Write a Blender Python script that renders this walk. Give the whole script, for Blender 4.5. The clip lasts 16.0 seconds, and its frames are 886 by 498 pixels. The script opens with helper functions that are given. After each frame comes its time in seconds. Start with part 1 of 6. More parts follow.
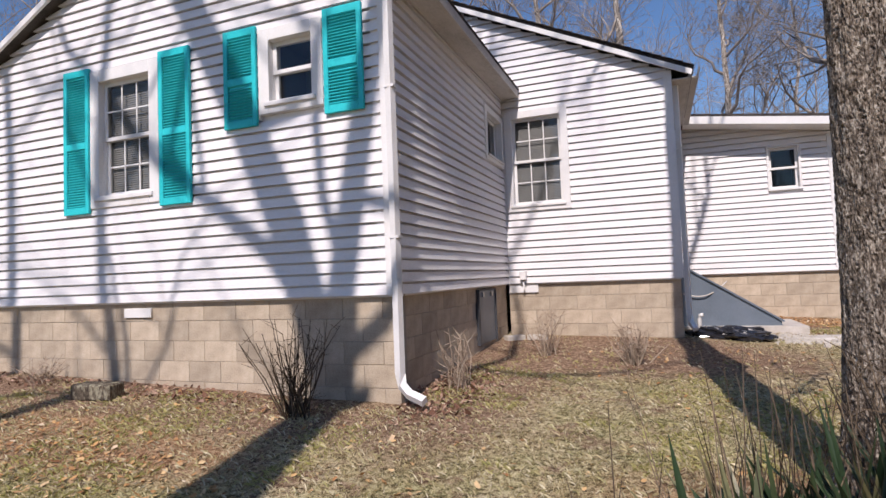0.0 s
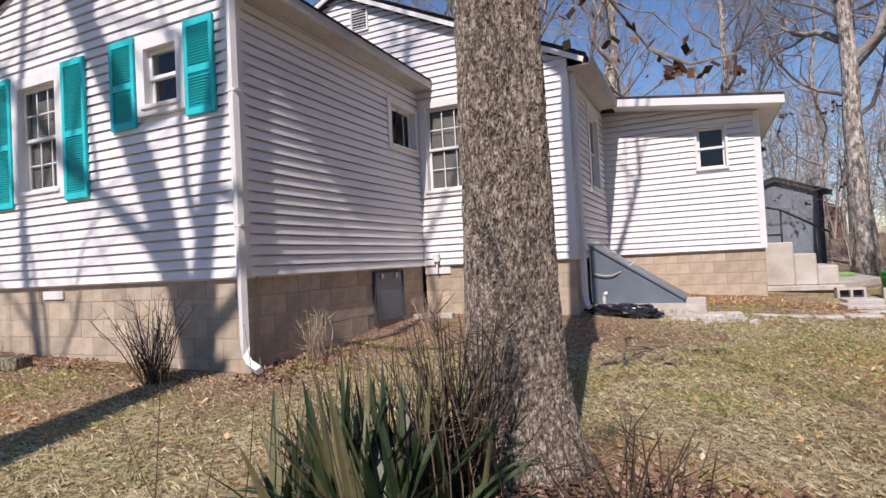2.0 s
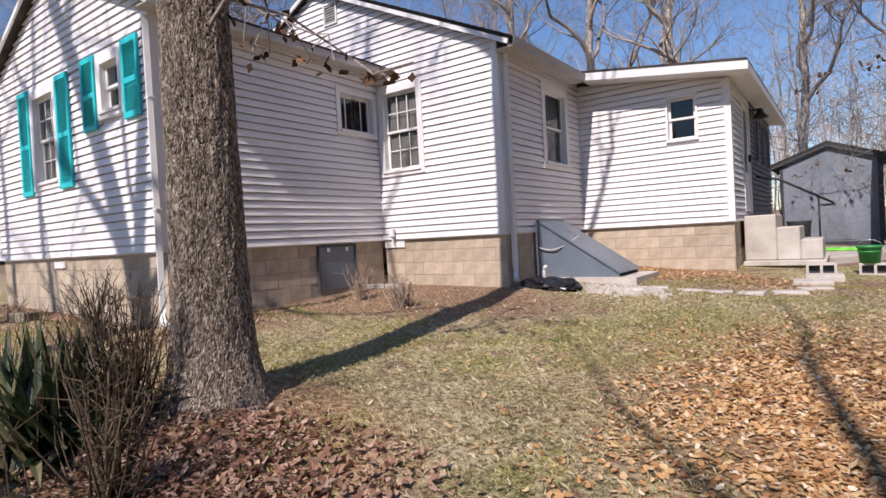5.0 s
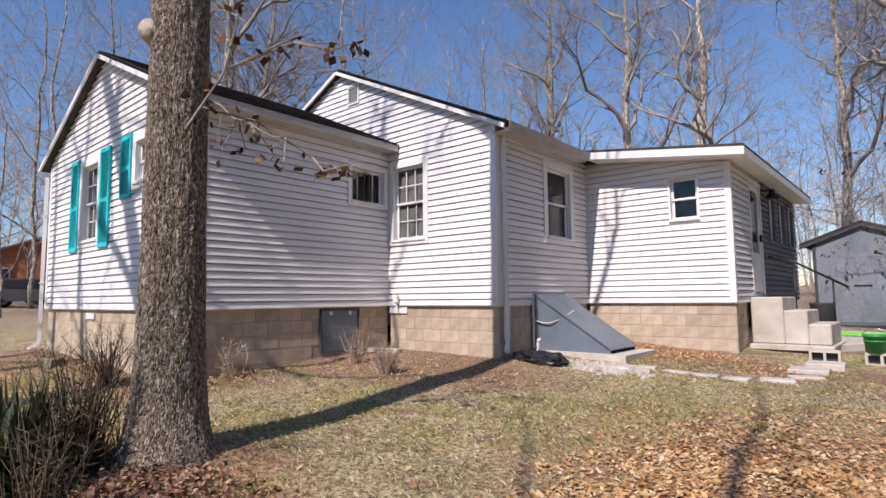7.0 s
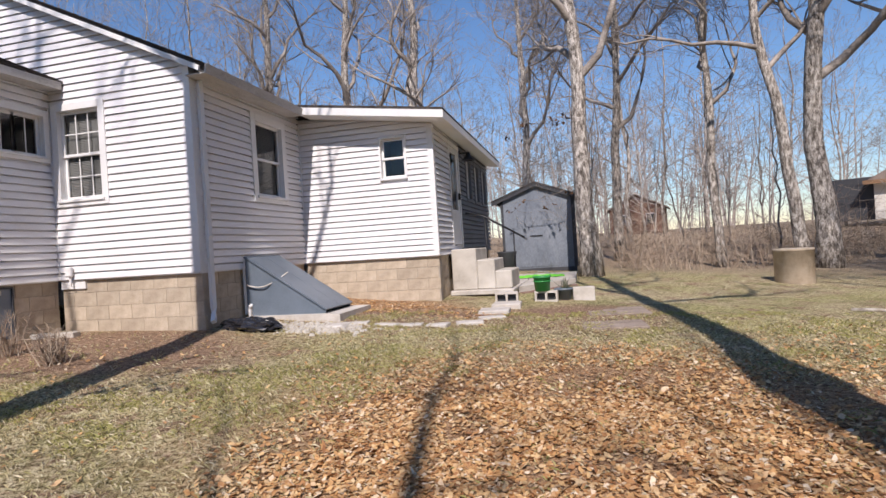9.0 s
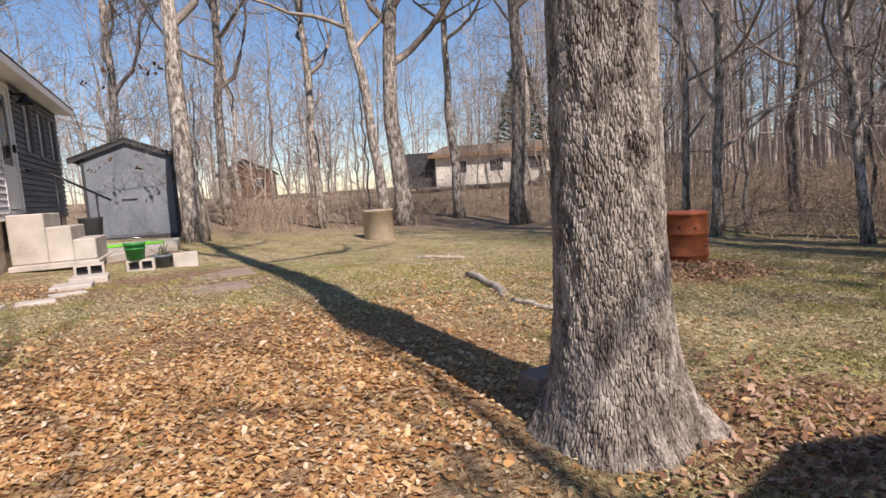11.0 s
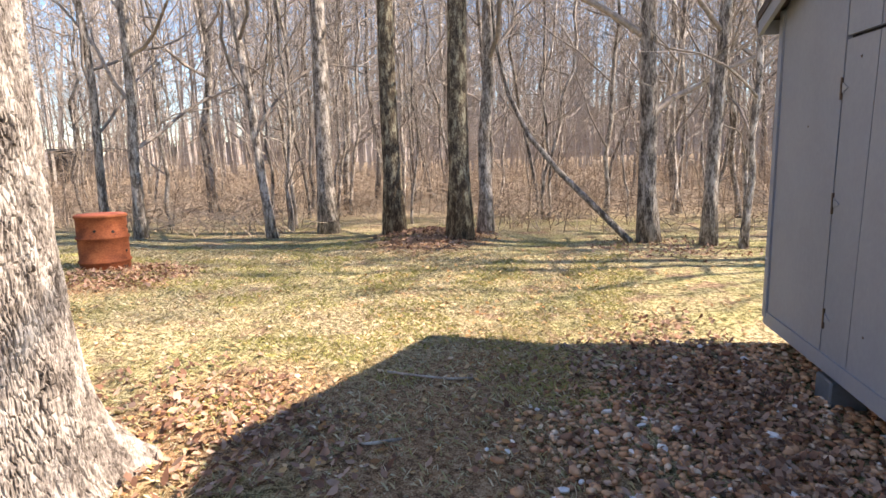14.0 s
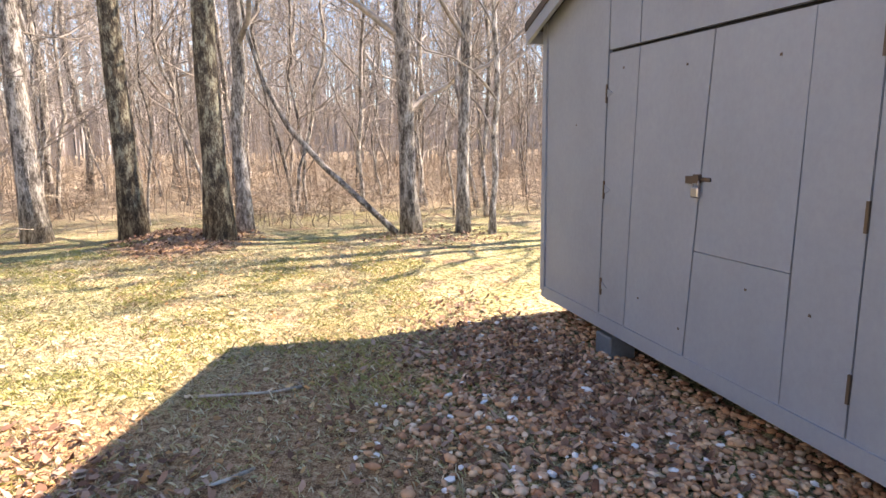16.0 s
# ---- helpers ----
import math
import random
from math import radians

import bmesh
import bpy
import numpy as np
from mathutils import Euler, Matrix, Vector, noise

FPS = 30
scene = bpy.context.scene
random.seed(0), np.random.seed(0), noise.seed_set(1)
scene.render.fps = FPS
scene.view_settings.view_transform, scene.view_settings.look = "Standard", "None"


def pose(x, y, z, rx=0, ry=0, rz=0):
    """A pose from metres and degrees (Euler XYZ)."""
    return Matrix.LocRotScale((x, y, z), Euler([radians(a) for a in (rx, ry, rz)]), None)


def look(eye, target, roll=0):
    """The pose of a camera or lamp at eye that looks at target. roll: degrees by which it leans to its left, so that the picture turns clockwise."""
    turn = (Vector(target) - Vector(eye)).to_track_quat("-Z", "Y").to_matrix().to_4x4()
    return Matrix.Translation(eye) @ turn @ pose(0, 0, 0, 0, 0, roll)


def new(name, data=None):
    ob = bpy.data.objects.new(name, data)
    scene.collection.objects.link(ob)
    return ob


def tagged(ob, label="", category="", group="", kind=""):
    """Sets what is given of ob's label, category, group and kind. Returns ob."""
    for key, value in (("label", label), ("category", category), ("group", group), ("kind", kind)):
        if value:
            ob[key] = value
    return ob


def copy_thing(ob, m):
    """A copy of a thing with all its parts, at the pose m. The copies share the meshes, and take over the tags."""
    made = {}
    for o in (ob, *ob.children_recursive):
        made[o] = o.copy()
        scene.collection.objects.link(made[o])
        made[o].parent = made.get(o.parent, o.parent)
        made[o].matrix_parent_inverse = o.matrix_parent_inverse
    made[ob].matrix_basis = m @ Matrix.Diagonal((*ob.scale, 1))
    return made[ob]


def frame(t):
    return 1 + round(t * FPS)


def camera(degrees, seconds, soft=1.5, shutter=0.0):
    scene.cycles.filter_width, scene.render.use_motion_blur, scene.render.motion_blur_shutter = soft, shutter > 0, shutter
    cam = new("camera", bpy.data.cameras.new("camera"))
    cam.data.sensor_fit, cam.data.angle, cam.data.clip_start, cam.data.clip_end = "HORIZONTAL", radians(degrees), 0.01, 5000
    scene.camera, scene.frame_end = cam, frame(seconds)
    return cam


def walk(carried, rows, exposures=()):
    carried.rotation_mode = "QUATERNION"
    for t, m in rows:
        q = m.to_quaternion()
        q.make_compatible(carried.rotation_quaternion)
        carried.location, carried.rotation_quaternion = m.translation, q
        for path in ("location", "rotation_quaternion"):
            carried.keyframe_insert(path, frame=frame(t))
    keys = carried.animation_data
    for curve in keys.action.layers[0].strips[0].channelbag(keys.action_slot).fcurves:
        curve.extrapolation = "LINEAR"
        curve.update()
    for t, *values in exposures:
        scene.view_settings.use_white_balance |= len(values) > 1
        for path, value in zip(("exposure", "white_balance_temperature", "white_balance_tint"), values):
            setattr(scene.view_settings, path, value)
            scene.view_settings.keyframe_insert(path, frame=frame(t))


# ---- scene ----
cam = camera(76.4, 16.0)
PATH = [
    (0, (0.089, -0.325, 1.245), (-0.619, 1.542, 1.348), -2.3),
    (0.5, (0.552, -0.285, 1.257), (-0.161, 1.581, 1.351), -2.6),
    (1, (1.004, -0.272, 1.228), (0.273, 1.588, 1.316), -3.0),
    (1.5, (1.501, -0.145, 1.195), (0.722, 1.696, 1.261), -3.2),
    (2, (2.001, -0.077, 1.159), (1.169, 1.74, 1.206), -3.0),
    (2.5, (2.422, 0.024, 1.138), (1.537, 1.818, 1.157), -2.6),
    (3, (2.842, 0.179, 1.127), (1.917, 1.952, 1.125), -2.4),
    (3.5, (3.357, 0.244, 1.125), (2.372, 1.984, 1.095), -2.2),
    (4, (3.773, 0.382, 1.065), (2.732, 2.089, 1.019), -2.5),
    (4.2, (3.927, 0.453, 1.058), (2.864, 2.146, 1.006), -2.8),
    (6.3, (5.258, 0.648, 1.185), (3.937, 2.149, 1.23), -1.9),
    (6.5, (5.327, 0.667, 1.192), (4.0, 2.161, 1.279), -1.4),
    (7, (5.433, 0.806, 1.235), (4.136, 2.318, 1.41), -0.6),
    (7.5, (5.444, 0.937, 1.286), (4.263, 2.537, 1.5), -1.0),
    (8, (5.491, 1.064, 1.276), (4.5, 2.793, 1.452), -2.1),
    (8.2, (5.509, 1.105, 1.262), (4.611, 2.886, 1.406), -2.7),
    (10.3, (5.523, 1.251, 1.165), (5.85, 3.217, 0.999), -3.3),
    (10.5, (5.579, 1.235, 1.154), (6.036, 3.174, 0.976), -3.5),
    (11, (5.658, 1.199, 1.145), (6.462, 3.018, 0.935), -3.9),
    (11.5, (5.737, 1.171, 1.154), (6.882, 2.792, 0.908), -4.5),
    (12, (5.865, 1.186, 1.125), (7.298, 2.553, 0.848), -4.1),
    (12.5, (5.892, 1.205, 1.126), (7.542, 2.296, 0.832), -3.6),
    (13, (5.904, 1.257, 1.126), (7.698, 2.087, 0.824), -2.9),
    (13.5, (5.898, 1.268, 1.149), (7.779, 1.874, 0.841), -1.9),
    (14, (5.914, 1.287, 1.125), (7.847, 1.703, 0.826), -1.4),
    (14.5, (5.917, 1.328, 1.114), (7.881, 1.562, 0.811), -0.7),
    (15, (5.992, 1.452, 1.083), (7.967, 1.487, 0.768), -0.5),
    (15.5, (6.07, 1.632, 1.09), (8.033, 1.428, 0.763), -0.6),
    (16, (6.056, 1.825, 1.102), (7.965, 1.327, 0.771), -0.9),
]
EXPOSURE = [(0, -0.11, 6450, 21), (4, 0.06, 6500, 22), (7, 0.08, 6450, 21), (8.2, 0.06, 6300, 18), (10.5, 0.07, 6900, 21), (11.5, 0.38, 7050, 21), (12, 0.72, 7150, 21), (13, 1.28, 7300, 20), (13.5, 1.38, 7350, 19), (14.5, 1.58, 7500, 19), (15, 1.70, 7550, 19), (16, 2.04, 7550, 19)]
walk(cam, [(t, look(eye, target, roll)) for t, eye, target, roll in PATH], EXPOSURE)

# ---- world, sun ----
SUN_EL, SUN_AZ = 44.5, 172.6   # elevation; compass bearing with y as north, clockwise
world = bpy.data.worlds.new("sky")
scene.world = world
world.use_nodes = True
wn = world.node_tree.nodes
sky = wn.new("ShaderNodeTexSky")
sky.sky_type, sky.sun_disc = "NISHITA", False
sky.sun_elevation, sky.sun_rotation = radians(SUN_EL), radians(SUN_AZ)
sky.air_density, sky.dust_density, sky.ozone_density = 1.25, 0.0, 7.0
wn["Background"].inputs[1].default_value = 0.117
blue = wn.new("ShaderNodeHueSaturation")
blue.inputs["Saturation"].default_value = 1.05
world.node_tree.links.new(sky.outputs[0], blue.inputs["Color"])
world.node_tree.links.new(blue.outputs[0], wn["Background"].inputs[0])
lamp = bpy.data.lights.new("sun", "SUN")
lamp.energy, lamp.angle, lamp.color = 5.0, radians(0.53), (1.0, 0.94, 0.85)
sun = new("sun", lamp)
to_sun = Vector((math.sin(radians(SUN_AZ)) * math.cos(radians(SUN_EL)), math.cos(radians(SUN_AZ)) * math.cos(radians(SUN_EL)), math.sin(radians(SUN_EL))))
sun.matrix_world = Matrix.Translation((6, -20, 30)) @ to_sun.to_track_quat("Z", "Y").to_matrix().to_4x4()


# ---- materials ----
def material(name, colors, scale=5.0, stretch=(1, 1, 1), rough=0.8, bump=0.3, fine=60.0, metal=0.0, vary=0.0, detail=6.0, dist=0.01, spec=0.3, span=0.14):
    """A noise-mottled surface: colours along a ramp at two scales, grain relief, and a per-object shift of value."""
    m = bpy.data.materials.new(name)
    m.use_nodes = True
    n, k = m.node_tree.nodes, m.node_tree.links.new
    b = n["Principled BSDF"]
    tc, mp = n.new("ShaderNodeTexCoord"), n.new("ShaderNodeMapping")
    mp.inputs["Scale"].default_value = stretch
    k(tc.outputs["Object"], mp.inputs[0])
    big, small = n.new("ShaderNodeTexNoise"), n.new("ShaderNodeTexNoise")
    for t, s in ((big, scale), (small, fine)):
        t.inputs["Scale"].default_value, t.inputs["Detail"].default_value, t.inputs["Roughness"].default_value = s, detail, 0.65
        k(mp.outputs[0], t.inputs["Vector"])
    mix = n.new("ShaderNodeMix")
    mix.inputs[0].default_value = 0.4
    k(big.outputs[0], mix.inputs[2]), k(small.outputs[0], mix.inputs[3])
    ramp = n.new("ShaderNodeValToRGB")
    e = ramp.color_ramp.elements
    lo, hi = 0.5 - span, 0.5 + span
    e[0].position, e[0].color = lo, (*colors[0], 1)
    e[1].position, e[1].color = hi, (*colors[-1], 1)
    for i, c in enumerate(colors[1:-1]):
        e.new(lo + (hi - lo) * (i + 1) / (len(colors) - 1)).color = (*c, 1)
    k(mix.outputs[0], ramp.inputs[0])
    col = ramp.outputs[0]
    if vary:
        info, hsv, mr = n.new("ShaderNodeObjectInfo"), n.new("ShaderNodeHueSaturation"), n.new("ShaderNodeMapRange")
        mr.inputs[3].default_value, mr.inputs[4].default_value = 1 - vary, 1 + vary
        k(info.outputs["Random"], mr.inputs[0]), k(mr.outputs[0], hsv.inputs["Value"]), k(col, hsv.inputs["Color"])
        col = hsv.outputs[0]
    k(col, b.inputs["Base Color"])
    b.inputs["Roughness"].default_value, b.inputs["Metallic"].default_value = rough, metal
    b.inputs["Specular IOR Level"].default_value = spec
    if bump:
        bp = n.new("ShaderNodeBump")
        bp.inputs["Strength"].default_value, bp.inputs["Distance"].default_value = bump, dist
        k(mix.outputs[0], bp.inputs["Height"]), k(bp.outputs[0], b.inputs["Normal"])
    return m


def island_material(name, colors, rough=0.85, shade=0.25, spec=0.2, through_light=0.0):
    """One colour of a ramp for each loose piece of a mesh, with a mottle."""
    m = bpy.data.materials.new(name)
    m.use_nodes = True
    n, k = m.node_tree.nodes, m.node_tree.links.new
    b = n["Principled BSDF"]
    geo, ramp = n.new("ShaderNodeNewGeometry"), n.new("ShaderNodeValToRGB")
    e = ramp.color_ramp.elements
    e[0].color, e[1].color = (*colors[0], 1), (*colors[-1], 1)
    for i, c in enumerate(colors[1:-1]):
        e.new((i + 1) / (len(colors) - 1)).color = (*c, 1)
    k(geo.outputs["Random Per Island"], ramp.inputs[0])
    tc, t, hsv, mr = n.new("ShaderNodeTexCoord"), n.new("ShaderNodeTexNoise"), n.new("ShaderNodeHueSaturation"), n.new("ShaderNodeMapRange")
    t.inputs["Scale"].default_value = 45
    k(tc.outputs["Object"], t.inputs["Vector"])
    mr.inputs[3].default_value, mr.inputs[4].default_value = 1 - shade, 1 + shade
    k(t.outputs[0], mr.inputs[0]), k(mr.outputs[0], hsv.inputs["Value"]), k(ramp.outputs[0], hsv.inputs["Color"]), k(hsv.outputs[0], b.inputs["Base Color"])
    b.inputs["Roughness"].default_value, b.inputs["Specular IOR Level"].default_value = rough, spec
    if through_light:
        tr, mx = n.new("ShaderNodeBsdfTranslucent"), n.new("ShaderNodeMixShader")
        k(hsv.outputs[0], tr.inputs[0])
        mx.inputs[0].default_value = through_light
        k(b.outputs[0], mx.inputs[1]), k(tr.outputs[0], mx.inputs[2]), k(mx.outputs[0], n["Material Output"].inputs[0])
    return m


def plain(name, c, rough=0.5, metal=0.0, spec=0.4):
    return material(name, [tuple(v * 0.9 for v in c), c, tuple(min(1, v * 1.06) for v in c)], 3, rough=rough, metal=metal, bump=0.08, spec=spec)


SIDING = material("white_vinyl", [(0.66, 0.645, 0.645), (0.76, 0.745, 0.745), (0.79, 0.775, 0.775)], 1.2, (0.6, 1, 3), 0.55, 0.06, 40, vary=0.03, spec=0.35)
TRIM = material("white_trim", [(0.70, 0.69, 0.67), (0.80, 0.79, 0.78)], 2, (1, 1, 1), 0.5, 0.08, 50)
# dirty trim, with the shade under the eaves also put into its grey
DULL_TRIM = material("weathered_shaded_trim", [(0.34, 0.32, 0.29), (0.46, 0.435, 0.405), (0.54, 0.515, 0.49)], 3, (1, 0.4, 1), 0.75, 0.15, 50)
TEAL = material("teal_paint", [(0.0, 0.42, 0.46), (0.01, 0.53, 0.57), (0.02, 0.58, 0.61)], 3, (1, 1, 1), 0.5, 0.08, 40)
BLOCK = material("concrete_block", [(0.30, 0.24, 0.18), (0.46, 0.38, 0.285), (0.58, 0.50, 0.395)], 2.8, (1, 1, 1), 0.95, 0.6, 90, vary=0.13, dist=0.008)
MORTAR = material("mortar", [(0.30, 0.26, 0.21), (0.42, 0.37, 0.31)], 5, (1, 1, 1), 0.95, 0.5, 90)
CONCRETE = material("concrete", [(0.36, 0.32, 0.27), (0.50, 0.46, 0.40), (0.60, 0.56, 0.50)], 2.5, (1, 1, 1), 0.9, 0.4, 80, dist=0.006)
PALE = material("pale_concrete", [(0.38, 0.34, 0.29), (0.53, 0.485, 0.43), (0.62, 0.585, 0.54)], 4, (1, 1, 1), 0.9, 0.4, 80)
SHINGLE = material("shingles", [(0.035, 0.03, 0.03), (0.07, 0.06, 0.055), (0.10, 0.09, 0.08)], 4, (1, 1, 1), 0.95, 0.6, 120, vary=0.25)
GREY = material("grey_paint", [(0.235, 0.262, 0.305), (0.265, 0.294, 0.342), (0.295, 0.325, 0.37)], 1.8, (1, 1, 0.7), 0.6, 0.14, 40, spec=0.3, vary=0.025, span=0.18)
SLATE = material("blue_grey_steel", [(0.10, 0.125, 0.155), (0.135, 0.165, 0.20), (0.16, 0.19, 0.23)], 2, (1, 1, 1), 0.4, 0.06, 50, spec=0.5)
PORCH_GREY = material("slate_grey_vinyl", [(0.11, 0.115, 0.13), (0.15, 0.155, 0.17), (0.18, 0.185, 0.20)], 1.5, (0.6, 1, 3), 0.6, 0.08, 40, vary=0.06)
BLACK = plain("black_paint", (0.015, 0.015, 0.017), 0.45)
DARK = plain("dark_gap", (0.012, 0.012, 0.012), 0.9)
STEEL = plain("galvanised_steel", (0.45, 0.45, 0.46), 0.35, 1.0)
BRASS = plain("dull_iron", (0.13, 0.10, 0.08), 0.5, 0.8)
RUST = material("rust", [(0.10, 0.026, 0.012), (0.24, 0.07, 0.027), (0.36, 0.13, 0.055)], 2.5, (1, 1, 1.6), 0.85, 0.3, 45, dist=0.004)
RUST_RED = material("rust_lid", [(0.30, 0.075, 0.04), (0.42, 0.13, 0.08)], 4, (1, 1, 1), 0.85, 0.3, 60)
BARK_OAK = material("oak_bark", [(0.085, 0.068, 0.056), (0.30, 0.262, 0.226), (0.53, 0.485, 0.43)], 15, (1, 1, 0.35), 0.95, 1.0, 95, dist=0.016, span=0.10)
BARK_DARK = material("brown_bark", [(0.05, 0.036, 0.026), (0.23, 0.185, 0.143), (0.55, 0.49, 0.41)], 48, (1, 1, 0.5), 0.95, 1.0, 110, dist=0.02, span=0.10)
BARK = material("grey_bark", [(0.085, 0.07, 0.058), (0.29, 0.255, 0.22), (0.62, 0.57, 0.51)], 13, (1, 1, 0.34), 0.95, 1.0, 60, vary=0.25, dist=0.05, span=0.08)
TWIG = material("twig_bark", [(0.14, 0.12, 0.105), (0.30, 0.26, 0.225), (0.50, 0.445, 0.39)], 2, (1, 1, 1), 0.95, 0.2, 20, vary=0.2)
# paler version of TWIG: the haze of distance is put into the colour
FAR_TWIG = material("hazed_far_twigs", [(0.26, 0.225, 0.20), (0.43, 0.38, 0.34), (0.60, 0.55, 0.50)], 1.2, (1, 1, 0.4), 0.95, 0.0, 20)
MOSSY = material("mossy_bark", [(0.04, 0.031, 0.023), (0.125, 0.1, 0.072), (0.36, 0.335, 0.24)], 13, (1, 1, 0.4), 0.95, 1.0, 60, dist=0.05, span=0.085)
SLAB = material("dirty_paving", [(0.20, 0.15, 0.115), (0.31, 0.245, 0.195), (0.40, 0.33, 0.27)], 3, (1, 1, 1), 0.95, 0.5, 50)
SOIL = material("brick_red_paver", [(0.16, 0.10, 0.08), (0.30, 0.20, 0.155)], 4, (1, 1, 1), 0.95, 0.5, 60)
GREEN = plain("green_plastic", (0.03, 0.24, 0.06), 0.4)
LIME = plain("lime_hose", (0.16, 0.62, 0.05), 0.45)
PLASTIC = plain("black_plastic_bag", (0.02, 0.02, 0.024), 0.18, 0.0, 0.7)
BRICK = material("orange_brick", [(0.15, 0.085, 0.062), (0.23, 0.14, 0.105)], 6, (1, 1, 3), 0.9, 0.3, 60)
ORANGE_BRICK = material("bright_orange_brick", [(0.36, 0.13, 0.065), (0.50, 0.20, 0.10)], 6, (1, 1, 3), 0.9, 0.3, 60)
TAN_ROOF = material("tan_shingles", [(0.22, 0.17, 0.14), (0.32, 0.26, 0.22)], 5, (1, 1, 1), 0.95, 0.3, 60)
CREAM = material("cream_siding", [(0.66, 0.62, 0.55), (0.76, 0.73, 0.67)], 2, (1, 1, 6), 0.7, 0.1, 30)
WOOD = material("weathered_wood", [(0.17, 0.10, 0.06), (0.33, 0.20, 0.11)], 3, (1, 1, 6), 0.85, 0.3, 30)
LOGWOOD = material("fallen_log", [(0.20, 0.16, 0.12), (0.42, 0.365, 0.30), (0.62, 0.57, 0.50)], 9, (1, 1, 1), 0.95, 0.7, 40, dist=0.02)
LEAF = island_material("fallen_leaves", [(0.30, 0.14, 0.062), (0.56, 0.31, 0.13), (0.66, 0.42, 0.19), (0.72, 0.53, 0.30), (0.42, 0.21, 0.09), (0.58, 0.34, 0.145), (0.82, 0.70, 0.52)], through_light=0.15)
LEAF_RED = island_material("red_brown_leaves", [(0.10, 0.05, 0.034), (0.24, 0.125, 0.08), (0.34, 0.20, 0.135), (0.50, 0.35, 0.26), (0.17, 0.085, 0.055)], through_light=0.12)
STRAW = island_material("dry_grass", [(0.30, 0.235, 0.12), (0.56, 0.47, 0.28), (0.38, 0.345, 0.15), (0.76, 0.68, 0.48), (0.17, 0.13, 0.065)], through_light=0.2)
LAWN = island_material("green_grass", [(0.24, 0.235, 0.075), (0.36, 0.345, 0.12), (0.46, 0.425, 0.17), (0.56, 0.49, 0.25)], through_light=0.25)
STONES = island_material("river_gravel", [(0.34, 0.15, 0.08), (0.64, 0.38, 0.21), (0.45, 0.23, 0.125), (0.74, 0.50, 0.31), (0.22, 0.10, 0.06), (0.60, 0.34, 0.185), (0.53, 0.28, 0.155), (0.78, 0.62, 0.46)], 0.75, 0.35, 0.3)
WHITE_STONE = island_material("white_stone", [(0.72, 0.68, 0.64), (0.85, 0.82, 0.79)], 0.8)
YUCCA = island_material("yucca_leaves", [(0.018, 0.038, 0.016), (0.034, 0.062, 0.026), (0.06, 0.088, 0.036), (0.28, 0.235, 0.12)], 0.45, 0.25, 0.5)
BRUSH = island_material("dry_brush", [(0.20, 0.145, 0.108), (0.36, 0.275, 0.205), (0.55, 0.455, 0.35)], shade=0.15)
CEDAR = island_material("evergreen_needles", [(0.06, 0.085, 0.03), (0.10, 0.13, 0.05), (0.14, 0.16, 0.07)])
DEAD_LEAF = island_material("withered_leaves", [(0.035, 0.022, 0.015), (0.09, 0.05, 0.03), (0.19, 0.105, 0.06)], through_light=0.1)
STALK = island_material("dead_stalks", [(0.045, 0.033, 0.025), (0.10, 0.072, 0.05), (0.24, 0.18, 0.12)])
BLIND = material("blind_slats", [(0.22, 0.215, 0.21), (0.31, 0.305, 0.295)], 3, (1, 1, 1), 0.6, 0.0)


def glass_material():
    m = bpy.data.materials.new("window_glass")
    m.use_nodes = True
    n, k = m.node_tree.nodes, m.node_tree.links.new
    out = n["Material Output"]
    gl, tr, mx, fr = n.new("ShaderNodeBsdfGlossy"), n.new("ShaderNodeBsdfTransparent"), n.new("ShaderNodeMixShader"), n.new("ShaderNodeFresnel")
    gl.inputs["Roughness"].default_value = 0.02
    tr.inputs[0].default_value = (0.80, 0.83, 0.83, 1)
    fr.inputs[0].default_value = 1.6
    k(fr.outputs[0], mx.inputs[0]), k(tr.outputs[0], mx.inputs[1]), k(gl.outputs[0], mx.inputs[2]), k(mx.outputs[0], out.inputs[0])
    return m


GLASS = glass_material()


